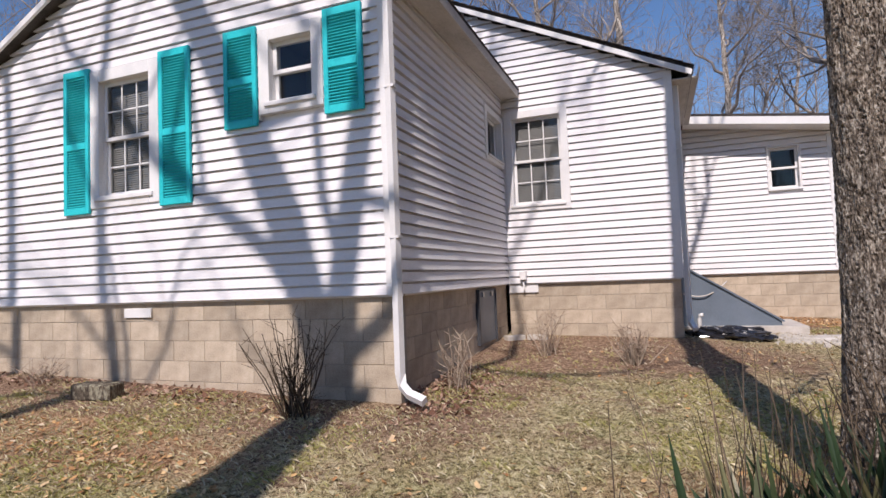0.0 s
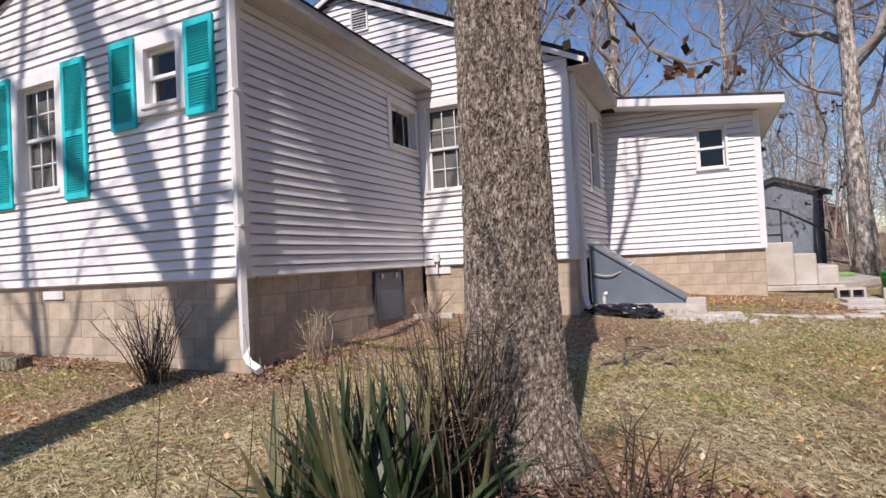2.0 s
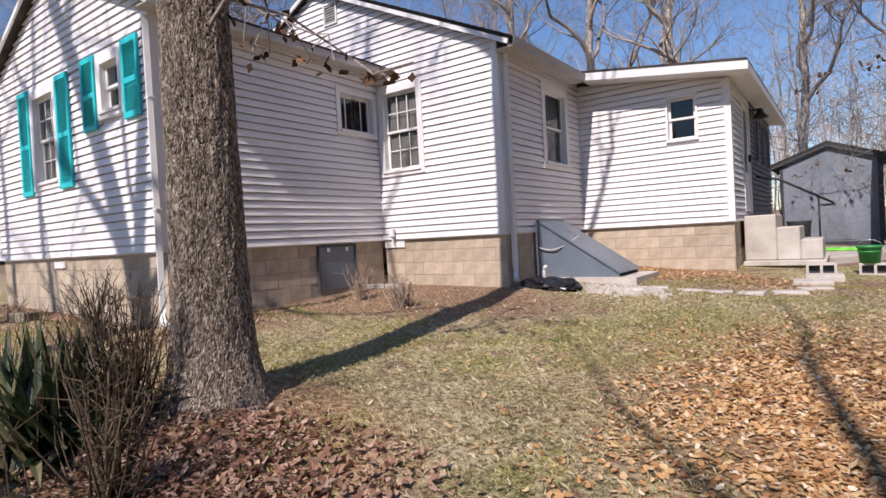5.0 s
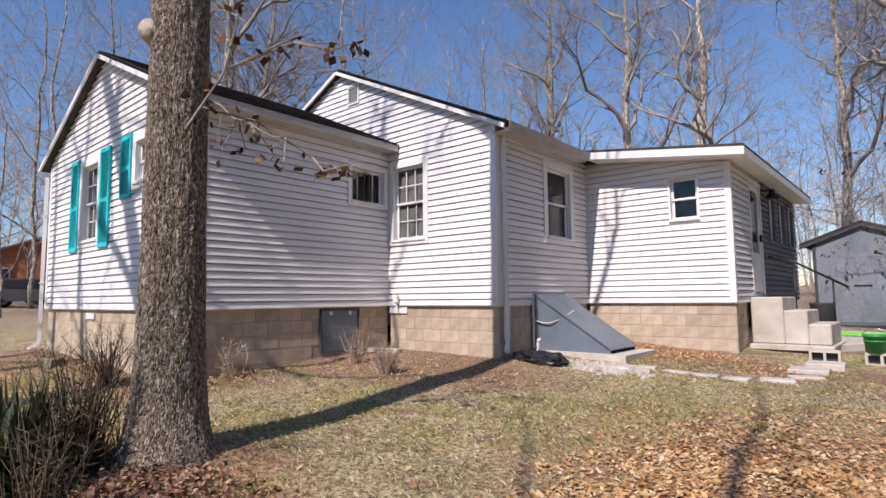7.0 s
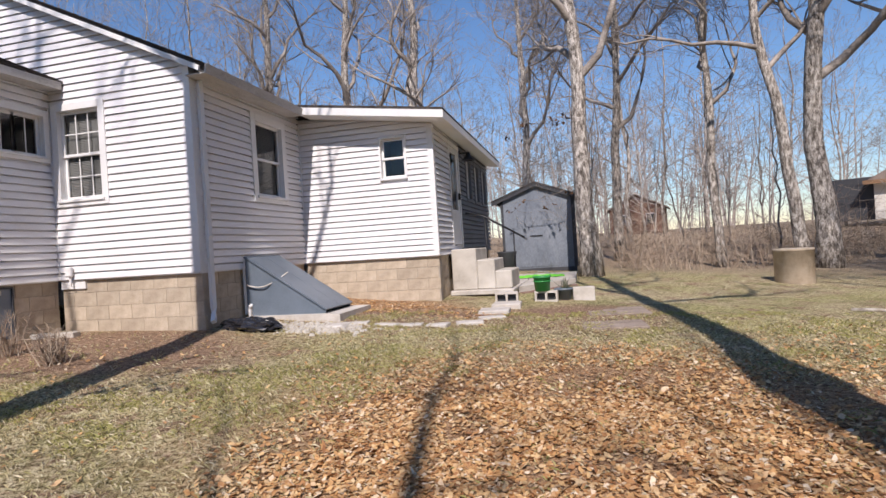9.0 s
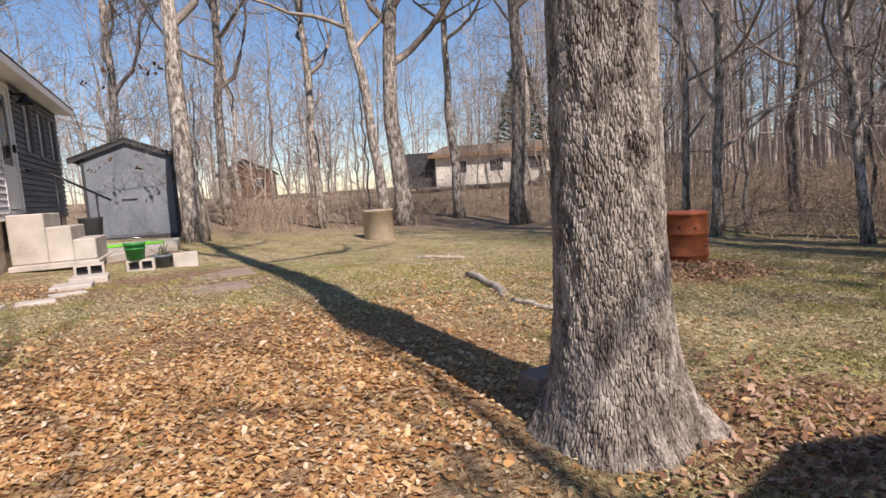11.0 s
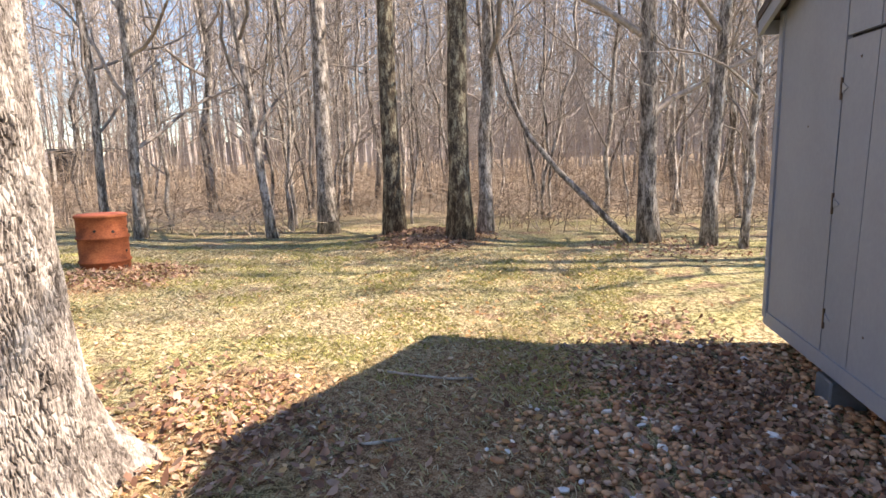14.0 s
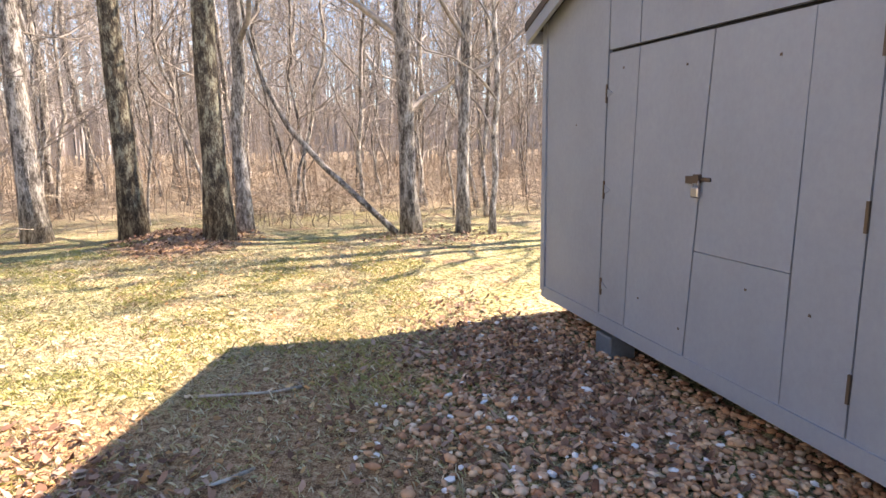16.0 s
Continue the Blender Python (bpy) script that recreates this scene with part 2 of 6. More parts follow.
def ground_material():
    m = bpy.data.materials.new("yard_ground")
    m.use_nodes = True
    n, k = m.node_tree.nodes, m.node_tree.links.new
    b = n["Principled BSDF"]
    geo = n.new("ShaderNodeNewGeometry")

    def noise_at(s, d=6.0):
        t = n.new("ShaderNodeTexNoise")
        t.inputs["Scale"].default_value, t.inputs["Detail"].default_value, t.inputs["Roughness"].default_value = s, d, 0.7
        k(geo.outputs["Position"], t.inputs["Vector"])
        return t.outputs[0]

    def ramp(fac, stops):
        r = n.new("ShaderNodeValToRGB")
        e = r.color_ramp.elements
        e[0].position, e[0].color = stops[0][0], (*stops[0][1], 1)
        e[1].position, e[1].color = stops[-1][0], (*stops[-1][1], 1)
        for p, c in stops[1:-1]:
            e.new(p).color = (*c, 1)
        k(fac, r.inputs[0])
        return r.outputs[0]

    def blend(fac, a, c):
        mx = n.new("ShaderNodeMix")
        mx.data_type = "RGBA"
        k(fac, mx.inputs[0]), k(a, mx.inputs[6]), k(c, mx.inputs[7])
        return mx.outputs[2]

    def spot(x, y, rx, ry, soft=0.5):
        """1 inside an ellipse on the plan, with a ragged edge."""
        sub, ln, ad, mr = n.new("ShaderNodeVectorMath"), n.new("ShaderNodeVectorMath"), n.new("ShaderNodeMath"), n.new("ShaderNodeMapRange")
        mul = n.new("ShaderNodeVectorMath")
        sub.operation, mul.operation, ln.operation, ad.operation = "SUBTRACT", "MULTIPLY", "LENGTH", "ADD"
        sub.inputs[1].default_value, mul.inputs[1].default_value = (x, y, 0), (1 / rx, 1 / ry, 0)
        k(geo.outputs["Position"], sub.inputs[0]), k(sub.outputs[0], mul.inputs[0]), k(mul.outputs[0], ln.inputs[0])
        nz = n.new("ShaderNodeMath")
        nz.operation = "MULTIPLY_ADD"
        nz.inputs[1].default_value, nz.inputs[2].default_value = 1.0, -0.5
        k(mid, nz.inputs[0]), k(ln.outputs["Value"], ad.inputs[0]), k(nz.outputs[0], ad.inputs[1])
        mr.inputs[1].default_value, mr.inputs[2].default_value, mr.inputs[3].default_value, mr.inputs[4].default_value = 1 - soft / 2, 1 + soft / 2, 1, 0
        k(ad.outputs[0], mr.inputs[0])
        return mr.outputs[0]

    big, mid, clump = noise_at(0.45), noise_at(2.6), noise_at(1.15)
    grain = n.new("ShaderNodeMix")
    grain.inputs[0].default_value = 0.5
    k(noise_at(22, 5), grain.inputs[2]), k(noise_at(110, 4), grain.inputs[3])
    fine = grain.outputs[0]
    straw = ramp(fine, [(0.43, (0.085, 0.06, 0.03)), (0.5, (0.40, 0.325, 0.18)), (0.57, (0.70, 0.61, 0.40))])
    green = ramp(fine, [(0.43, (0.06, 0.058, 0.02)), (0.5, (0.34, 0.305, 0.13)), (0.57, (0.62, 0.56, 0.30))])
    soil = ramp(fine, [(0.41, (0.075, 0.043, 0.028)), (0.5, (0.26, 0.165, 0.105)), (0.59, (0.50, 0.36, 0.25))])
    litter = ramp(fine, [(0.41, (0.10, 0.052, 0.028)), (0.5, (0.36, 0.215, 0.115)), (0.59, (0.60, 0.42, 0.26))])
    floor = ramp(fine, [(0.41, (0.10, 0.07, 0.045)), (0.5, (0.31, 0.235, 0.16)), (0.59, (0.55, 0.45, 0.33))])
    patch = ramp(big, [(0.45, (0, 0, 0)), (0.60, (1, 1, 1))])
    col = blend(patch, straw, green)
    turf = ramp(fine, [(0.43, (0.05, 0.05, 0.02)), (0.5, (0.21, 0.19, 0.08)), (0.58, (0.46, 0.42, 0.21))])
    col = blend(ramp(clump, [(0.52, (0, 0, 0)), (0.60, (0.8, 0.8, 0.8))]), col, turf)
    bare = ramp(mid, [(0.52, (0, 0, 0)), (0.62, (0.9, 0.9, 0.9))])
    col = blend(bare, col, soil)
    for args in ((-0.4, 6.9, 2.2, 1.3), (1.9, 9.6, 2.6, 1.1), (5.4, 9.6, 1.4, 1.2), (-4.5, 3.6, 3.2, 0.7), (-1.6, 5.4, 0.7, 2.4)):
        col = blend(spot(*args), col, soil)
    # leaf litter; the spot at (8.7, 1.75) also paints in some shed shadow
    for args in ((5.6, 5.2, 2.6, 2.3), (1.5, 10.6, 1.9, 0.7), (1.2, 2.4, 1.5, 1.0), (8.5, 3.0, 0.8, 0.6), (8.7, 1.75, 1.6, 0.8), (11.6, 6.4, 1.0, 0.7), (15.4, 3.5, 1.6, 1.0), (-4.5, 2.6, 2.2, 0.5)):
        col = blend(spot(*args), col, litter)
    sub, ln, mr = n.new("ShaderNodeVectorMath"), n.new("ShaderNodeVectorMath"), n.new("ShaderNodeMapRange")
    sub.operation, ln.operation = "SUBTRACT", "LENGTH"
    sub.inputs[1].default_value = (2.0, 2.0, 0)
    k(geo.outputs["Position"], sub.inputs[0]), k(sub.outputs[0], ln.inputs[0]), k(ln.outputs["Value"], mr.inputs[0])
    mr.inputs[1].default_value, mr.inputs[2].default_value = 15.5, 20.0
    col = blend(mr.outputs[0], col, floor)
    k(col, b.inputs["Base Color"])
    b.inputs["Roughness"].default_value, b.inputs["Specular IOR Level"].default_value = 0.95, 0.1
    bp = n.new("ShaderNodeBump")
    bp.inputs["Strength"].default_value, bp.inputs["Distance"].default_value = 0.9, 0.03
    k(fine, bp.inputs["Height"]), k(bp.outputs[0], b.inputs["Normal"])
    return m


# ---- mesh helpers ----
def mesh_object(name, verts, faces, mat, smooth=False):
    me = bpy.data.meshes.new(name)
    me.from_pydata([tuple(v) for v in verts], [], faces)
    me.materials.append(mat)
    if smooth:
        me.polygons.foreach_set("use_smooth", [True] * len(me.polygons))
    me.update()
    return new(name, me)


def part(name, bm, mat, parent=None, label=""):
    me = bpy.data.meshes.new(name)
    bm.to_mesh(me)
    bm.free()
    me.materials.append(mat)
    ob = new(name, me)
    if parent:
        ob.parent = parent
    if label:
        ob["label"] = label
    return ob


def piece(name, verts, faces, mat, parent, smooth=False, label=""):
    ob = mesh_object(name, verts, faces, mat, smooth)
    ob.parent = parent
    if label:
        ob["label"] = label
    return ob


def share(name, source, parent, m):
    ob = new(name, source.data)
    ob.parent, ob.matrix_local = parent, m
    return ob


def empty(name, m, label, category, group="", kind=""):
    ob = new(name)
    ob.matrix_world = m
    ob.empty_display_size = 0.2
    return tagged(ob, label, category, group, kind)


def boxes(*spans, bevel=0.0):
    """A bmesh of boxes, each (x0, x1, y0, y1, z0, z1)."""
    bm = bmesh.new()
    for x0, x1, y0, y1, z0, z1 in spans:
        m = Matrix.Translation(((x0 + x1) / 2, (y0 + y1) / 2, (z0 + z1) / 2)) @ Matrix.Diagonal((abs(x1 - x0), abs(y1 - y0), abs(z1 - z0), 1))
        bmesh.ops.create_cube(bm, size=1, matrix=m)
    if bevel:
        bmesh.ops.bevel(bm, geom=bm.edges[:], offset=bevel, segments=1, affect="EDGES")
    return bm


def prism(points, axis, a, b):
    """A bmesh of a polygon pushed along an axis ('x', 'y' or 'z') from a to b."""
    bm = bmesh.new()
    def at(p, v):
        return {"x": (v, p[0], p[1]), "y": (p[0], v, p[1]), "z": (p[0], p[1], v)}[axis]
    lo, hi = [bm.verts.new(at(p, a)) for p in points], [bm.verts.new(at(p, b)) for p in points]
    bm.faces.new(lo), bm.faces.new(hi[::-1])
    for i in range(len(points)):
        j = (i + 1) % len(points)
        bm.faces.new((lo[i], hi[i], hi[j], lo[j]))
    bmesh.ops.recalc_face_normals(bm, faces=bm.faces[:])
    return bm


def lathe(profile, n=28, m=None):
    """A bmesh turned round z from (radius, z) pairs."""
    bm = bmesh.new()
    rings = [[bm.verts.new((r * math.cos(2 * math.pi * i / n), r * math.sin(2 * math.pi * i / n), z)) for i in range(n)] for r, z in profile]
    for a, b in zip(rings, rings[1:]):
        for i in range(n):
            j = (i + 1) % n
            bm.faces.new((a[i], a[j], b[j], b[i])).smooth = True
    bm.faces.new(rings[0][::-1]), bm.faces.new(rings[-1])
    if m:
        bmesh.ops.transform(bm, matrix=m, verts=bm.verts[:])
    return bm


def tube(points, radii, n=8, verts=None, faces=None, cap=True):
    """Appends a tube through points to verts and faces."""
    verts, faces = ([] if verts is None else verts), ([] if faces is None else faces)
    base, count = len(verts), len(points)
    up = Vector((0.31, 0.17, 0.93))
    for i, (p, r) in enumerate(zip(points, radii)):
        d = (Vector(points[min(i + 1, count - 1)]) - Vector(points[max(i - 1, 0)])).normalized()
        s = d.cross(up)
        s = s.normalized() if s.length > 0.05 else d.cross(Vector((1, 0, 0))).normalized()
        q = d.cross(s)
        for j in range(n):
            a = 2 * math.pi * j / n
            verts.append(Vector(p) + s * (r * math.cos(a)) + q * (r * math.sin(a)))
    for i in range(count - 1):
        for j in range(n):
            k = (j + 1) % n
            faces.append((base + i * n + j, base + i * n + k, base + (i + 1) * n + k, base + (i + 1) * n + j))
    if cap:
        faces.append(tuple(base + j for j in reversed(range(n))))
        faces.append(tuple(base + (count - 1) * n + j for j in range(n)))
    return verts, faces


def sheet(a, b, y, z0, z1):
    """A bmesh of one pane of glass, facing -y."""
    bm = bmesh.new()
    bm.faces.new([bm.verts.new(p) for p in ((a, y, z0), (b, y, z0), (b, y, z1), (a, y, z1))])
    return bm


def pipe(name, points, r, mat, parent, n=8, label="", smooth=True):
    v, f = tube(points, [r] * len(points), n)
    return piece(name, v, f, mat, parent, smooth, label)


# ---- the lie of the land ----
def land(x, y):
    s = max(-1.5, min(9.0, -0.55 * x + 0.83 * y))
    z = -0.10 + 0.06 * s - 0.042 * max(-1.0, min(9.0, x - 1)) * max(0.0, min(1.0, s / 6)) * (1 if x > 1 else 0)
    z += 0.12 * math.exp(-((x - 1.1) ** 2 + (y - 2.7) ** 2) / 0.8)
    z += 0.16 * math.exp(-((x - 15.4) ** 2 + (y - 3.6) ** 2) / 1.3) + 0.05 * math.exp(-((x - 11.9) ** 2 + (y - 6.9) ** 2) / 0.6)
    z += 0.03 * math.exp(-((x - 7.6) ** 2 + (y - 3.4) ** 2) / 0.5)
    z += 0.10 * math.exp(-((x - 7) ** 2 + (y - 9.5) ** 2) / 9.0) - 0.09 * math.exp(-((x - 8.6) / 2.2) ** 4 - ((y + 0.6) / 0.8) ** 2)
    z -= 0.11 * math.exp(-((x - 10.0) / 1.9) ** 2 - ((y - 1.2) / 1.8) ** 2)
    d = math.hypot(x - 6, y - 3)
    z += 0.034 * max(0.0, min(d, 70.0) - 17.0)
    return z


def land_at(x, y):
    z = land(x, y)
    near = math.exp(-((x - 5) ** 2 + (y - 5) ** 2) / 300.0)
    return z + near * (0.030 * (noise.noise((x * 0.9, y * 0.9, 0.3))) + 0.012 * noise.noise((x * 3.1, y * 3.1, 4.0)))


def axis_steps(lo, hi, a, b, fine, grow):
    v, out = a, []
    while v < b:
        out.append(v)
        v += fine
    s = fine
    while v < hi:
        out.append(v)
        s *= grow
        v += s
    out.append(hi)
    v, s, low = a, fine, []
    while v > lo:
        s *= grow
        v -= s
        low.append(max(v, lo))
    return low[::-1] + out


def build_ground():
    xs, ys = axis_steps(-600, 600, -9, 18, 0.14, 1.12), axis_steps(-600, 600, -2, 20, 0.14, 1.12)
    nx, ny = len(xs), len(ys)
    verts = [(x, y, land_at(x, y)) for y in ys for x in xs]
    faces = [(j * nx + i, j * nx + i + 1, (j + 1) * nx + i + 1, (j + 1) * nx + i) for j in range(ny - 1) for i in range(nx - 1)]
    tagged(mesh_object("ground", verts, faces, ground_material(), True), "patchy dry lawn with bare soil and leaf litter", "ground", kind="structure")


build_ground()


# ---- house ----
LAP, SKIRT = 0.1065, 1.12    # exposure of a siding board; height of the siding's lower edge


def siding_wall(name, m, u0, u1, top, holes, label, clip=None, paint=None):
    """A sided wall in local axes: u along x, the outside towards -y, z up from the world's zero. clip(z) gives the span left at a height (gables)."""
    wall = empty(name, m, label, "wall", kind="structure")
    paint = paint or SIDING
    zs = [SKIRT + LAP * i for i in range(int((top - SKIRT) / LAP) + 1)]
    grid = sorted({u0, u1, *(h[0] for h in holes), *(h[1] for h in holes)})
    core = bmesh.new()
    cells = sorted({SKIRT - 0.02, top, *(h[2] for h in holes), *(h[3] for h in holes)})
    for a, b in zip(grid, grid[1:]):
        for c, d in zip(cells, cells[1:]):
            um, zm = (a + b) / 2, (c + d) / 2
            if any(h[0] < um < h[1] and h[2] < zm < h[3] for h in holes):
                continue
            def lim(z, u):
                lo, hi = clip(z) if clip else (u0, u1)
                return min(max(u, lo), hi)
            steps = [c + (d - c) * i / 8 for i in range(9)] if clip else [c, d]
            for p, q in zip(steps, steps[1:]):
                box = [(lim(p, a), p), (lim(p, b), p), (lim(q, b), q), (lim(q, a), q)]
                if box[1][0] - box[0][0] < 0.002:
                    continue
                vs = [core.verts.new((u, y, z)) for y in (0.031, 0.16) for u, z in box]
                for f in ((0, 1, 2, 3), (7, 6, 5, 4), (0, 4, 5, 1), (1, 5, 6, 2), (2, 6, 7, 3), (3, 7, 4, 0)):
                    core.faces.new([vs[i] for i in f])
    bmesh.ops.recalc_face_normals(core, faces=core.faces[:])
    part("sheathing", core, paint, wall)
    for z in zs:
        z1 = min(z + LAP + 0.012, top)
        spans = [(u0, u1)]
        for h in holes:
            if h[2] - 0.005 < z + LAP / 2 < h[3] + 0.005:
                spans = [s for a, b in spans for s in ((a, min(b, h[0])), (max(a, h[1]), b)) if s[1] - s[0] > 0.01]
        for a, b in spans:
            la, lb = clip(z) if clip else (u0, u1)
            ta, tb = clip(z1) if clip else (u0, u1)
            p0, p1, q0, q1 = max(a, la), min(b, lb), max(a, ta), min(b, tb)
            if p1 - p0 < 0.03:
                continue
            if q1 - q0 < 0.01:
                q0 = q1 = (p0 + p1) / 2
            w = random.uniform(-0.0012, 0.0012)
            slot = max(z + 0.03, z1 - 0.034)
            v = [(p0, -0.026 + w, z), (p1, -0.026 + w, z), (p1, -0.022 + w, z + 0.016), (p0, -0.022 + w, z + 0.016), (q1, -0.010, slot), (q0, -0.010, slot),
                 (q1, 0.028, slot), (q0, 0.028, slot), (q1, 0.028, z1), (q0, 0.028, z1), (p1, 0.026, z + 0.005), (p0, 0.026, z + 0.005)]
            piece("siding_board", v, [(0, 1, 2, 3), (3, 2, 4, 5), (5, 4, 6, 7), (7, 6, 8, 9), (11, 10, 1, 0), (1, 10, 6, 4, 2), (11, 0, 3, 5, 7)], paint, wall)
    return wall


def block_wall(name, m, u0, u1, low, label, top=SKIRT, holes=()):
    """A foundation of concrete blocks in running bond, with raked joints."""
    wall = empty(name, m, label, "foundation", kind="structure")
    part("mortar", boxes((u0 + 0.003, u1 - 0.003, 0.047, 0.19, low, top - 0.002)), MORTAR, wall)
    shapes = {}
    row, z = 0, top - 0.205
    while z > low - 0.2:
        u = u0 - (0.2 if row % 2 else 0.0)
        while u < u1:
            a, b = max(u, u0), min(u + 0.4, u1)
            mid = ((a + b) / 2, z + 0.1)
            if b - a > 0.04 and not any(h[0] < mid[0] < h[1] and h[2] < mid[1] < h[3] for h in holes):
                key = round(b - a, 2)
                mat = Matrix.Translation((a, 0.04 + random.uniform(-0.002, 0.002), z))
                if key in shapes:
                    share("block", shapes[key], wall, mat)
                else:
                    shapes[key] = part("block", boxes((0.002, b - a - 0.002, 0, 0.06, 0.002, 0.201), bevel=0.003), BLOCK, wall)
                    shapes[key].matrix_local = mat
            u += 0.4
        z -= 0.203
        row += 1
    return wall


def window(name, m, w, h, casing, label, grid=(3, 2), blinds=True, sash="double", deep=0.07, sill=True, paint=None):
    """A window centred on local x = 0, its casing's lower edge at z = 0, the outside towards -y; w and h over the casing."""
    win = empty(name, m, label, "window", kind="structure")
    c = casing
    part("window_frame", boxes((-w / 2, -w / 2 + c, -0.035, 0.03, 0, h), (w / 2 - c, w / 2, -0.035, 0.03, 0, h), (-w / 2 + c, w / 2 - c, -0.035, 0.03, h - c, h), (-w / 2 + c, w / 2 - c, -0.035, 0.03, 0, c), bevel=0.004), paint or TRIM, win)
    if sill:
        part("window_sill", boxes((-w / 2 + c * 0.6, w / 2 - c * 0.6, -0.06, 0.02, c * 0.55, c * 0.9), bevel=0.005), TRIM, win)
    iw, ih, y = w - 2 * c, h - 2 * c, deep
    part("jamb", boxes((-w / 2 + c - 0.012, -w / 2 + c, 0.03, 0.16, c, h - c), (w / 2 - c, w / 2 - c + 0.012, 0.03, 0.16, c, h - c), (-iw / 2, iw / 2, 0.03, 0.16, h - c, h - c + 0.012), (-iw / 2, iw / 2, 0.03, 0.16, c - 0.012, c)), TRIM, win)
    s = 0.042
    halves = [(c, c + ih / 2 + s / 2, y), (c + ih / 2 - s / 2, c + ih, y - 0.03)] if sash == "double" else [(c, c + ih, y)]
    cols = [(-iw / 2, iw / 2)] if sash != "slider" else [(-iw / 2, s / 2), (-s / 2, iw / 2)]
    for i, (z0, z1, yy) in enumerate(halves):
        for a, b in cols:
            fr = part("sash", boxes((a, a + s, yy, yy + 0.03, z0, z1), (b - s, b, yy, yy + 0.03, z0, z1), (a + s, b - s, yy, yy + 0.03, z1 - s, z1), (a + s, b - s, yy, yy + 0.03, z0, z0 + s), bevel=0.003), TRIM, win)
            pane = part("pane", sheet(a + s, b - s, yy + 0.014, z0 + s, z1 - s), GLASS, fr)
            pane.visible_shadow = False
            bars = []
            for q in range(1, grid[0]):
                x = a + s + (b - a - 2 * s) * q / grid[0]
                bars.append((x - 0.008, x + 0.008, yy + 0.006, yy + 0.011, z0 + s, z1 - s))
            for q in range(1, grid[1]):
                z = z0 + s + (z1 - z0 - 2 * s) * q / grid[1]
                bars.append((a + s, b - s, yy + 0.006, yy + 0.0105, z - 0.008, z + 0.008))
            if bars:
                part("muntin", boxes(*bars), TRIM, fr)
    if blinds:
        spans, z = [], c + 0.02
        while z < h - c - 0.02:
            spans.append((-iw / 2 + 0.02, iw / 2 - 0.02, y + 0.040, y + 0.050, z, z + 0.017))
            z += 0.024
        part("blind", boxes(*spans), BLIND, win, "white horizontal blind")
    # dark box behind the glass in place of an unlit room
    part("dark_room", boxes((-iw / 2 - 0.02, iw / 2 + 0.02, 0.62, 0.63, c - 0.05, h - c + 0.05), (-iw / 2 - 0.03, -iw / 2 - 0.02, 0.16, 0.63, c - 0.05, h - c + 0.05), (iw / 2 + 0.02, iw / 2 + 0.03, 0.16, 0.63, c - 0.05, h - c + 0.05), (-iw / 2, iw / 2, 0.16, 0.63, c - 0.06, c - 0.05), (-iw / 2, iw / 2, 0.16, 0.63, h - c + 0.05, h - c + 0.06)), DIM_ROOM, win)
    return win


# dark wall colour that carries the dimness of the rooms
DIM_ROOM = plain("dim_room_wall", (0.10, 0.095, 0.09), 0.9)


def shutter(x, z, w, h):
    """A louvred shutter hung on the gable wall."""
    sh = empty("shutter", pose(x, 4.07, z), "turquoise louvred plastic shutter beside a window", "shutter", "shutters on the gable wall")
    s, r = 0.05, 0.075
    part("shutter_frame", boxes((0, s, -0.062, -0.026, 0, h), (w - s, w, -0.062, -0.026, 0, h), (s, w - s, -0.061, -0.026, 0, r), (s, w - s, -0.061, -0.026, h - r, h), (s, w - s, -0.061, -0.026, h * 0.47 - r / 2, h * 0.47 + r / 2), bevel=0.004), TEAL, sh)
    part("back_panel", boxes((s - 0.005, w - s + 0.005, -0.034, -0.028, r - 0.01, h - r + 0.01)), TEAL, sh)
    first, z1 = None, r + 0.006
    while z1 < h - r - 0.02:
        if abs(z1 + 0.012 - h * 0.47) > r / 2 + 0.012:
            mat = pose(0, -0.044, z1 + 0.012, 38)
            if first:
                share("louvre", first, sh, mat)
            else:
                first = part("louvre", boxes((s, w - s, -0.014, 0.014, -0.003, 0.003)), TEAL, sh)
                first.matrix_local = mat
        z1 += 0.029
    return sh


def corner_post(name, x, y, z0, z1, sx, sy):
    """An L-shaped corner trim outside the corner (x, y); sx and sy say which way is outside."""
    t = 0.075
    bm = boxes((min(x - sx * t, x + sx * 0.027), max(x - sx * t, x + sx * 0.027), min(y + sy * 0.004, y + sy * 0.027), max(y + sy * 0.004, y + sy * 0.027), z0, z1),
               (min(x + sx * 0.004, x + sx * 0.027), max(x + sx * 0.004, x + sx * 0.027), min(y - sy * t, y + sy * 0.004), max(y - sy * t, y + sy * 0.004), z0, z1))
    tagged(part(name, bm, TRIM), "white vinyl corner trim of the house", "trim", kind="structure")


def downspout(points, label):
    v, f = tube(points, [0.044] * len(points), 4, cap=True)
    ob = tagged(mesh_object("downspout", v, f, TRIM), label, "downspout")
    ob["kind"] = "thing"
    for z in (1.6, 2.9):
        p = points[1]
        part("strap", boxes((p[0] - 0.046, p[0] + 0.046, p[1] - 0.036, p[1] + 0.046, z, z + 0.02)), TRIM, ob)
    return ob


A_L, A_R, A_Y, A_PEAK, A_EAVE = -7.38, -2.027, 4.067, 5.26, 3.84
C_R, C_Y, C_RIDGE, C_PEAK, C_EAVE = 0.385, 7.975, -3.43, 5.80, 3.98
E_R, E_Y, E_END = 3.01, 11.05, 17.1


def gable_clip(u0, u1, mid, eave, peak, right=None):
    right = right or eave
    def clip(z):
        f = min(1.0, max(0.0, (z - eave) / (peak - eave)))
        g = min(1.0, max(0.0, (z - right) / (peak - right)))
        return u0 + (mid - u0) * f, u1 + (mid - u1) * g
    return clip


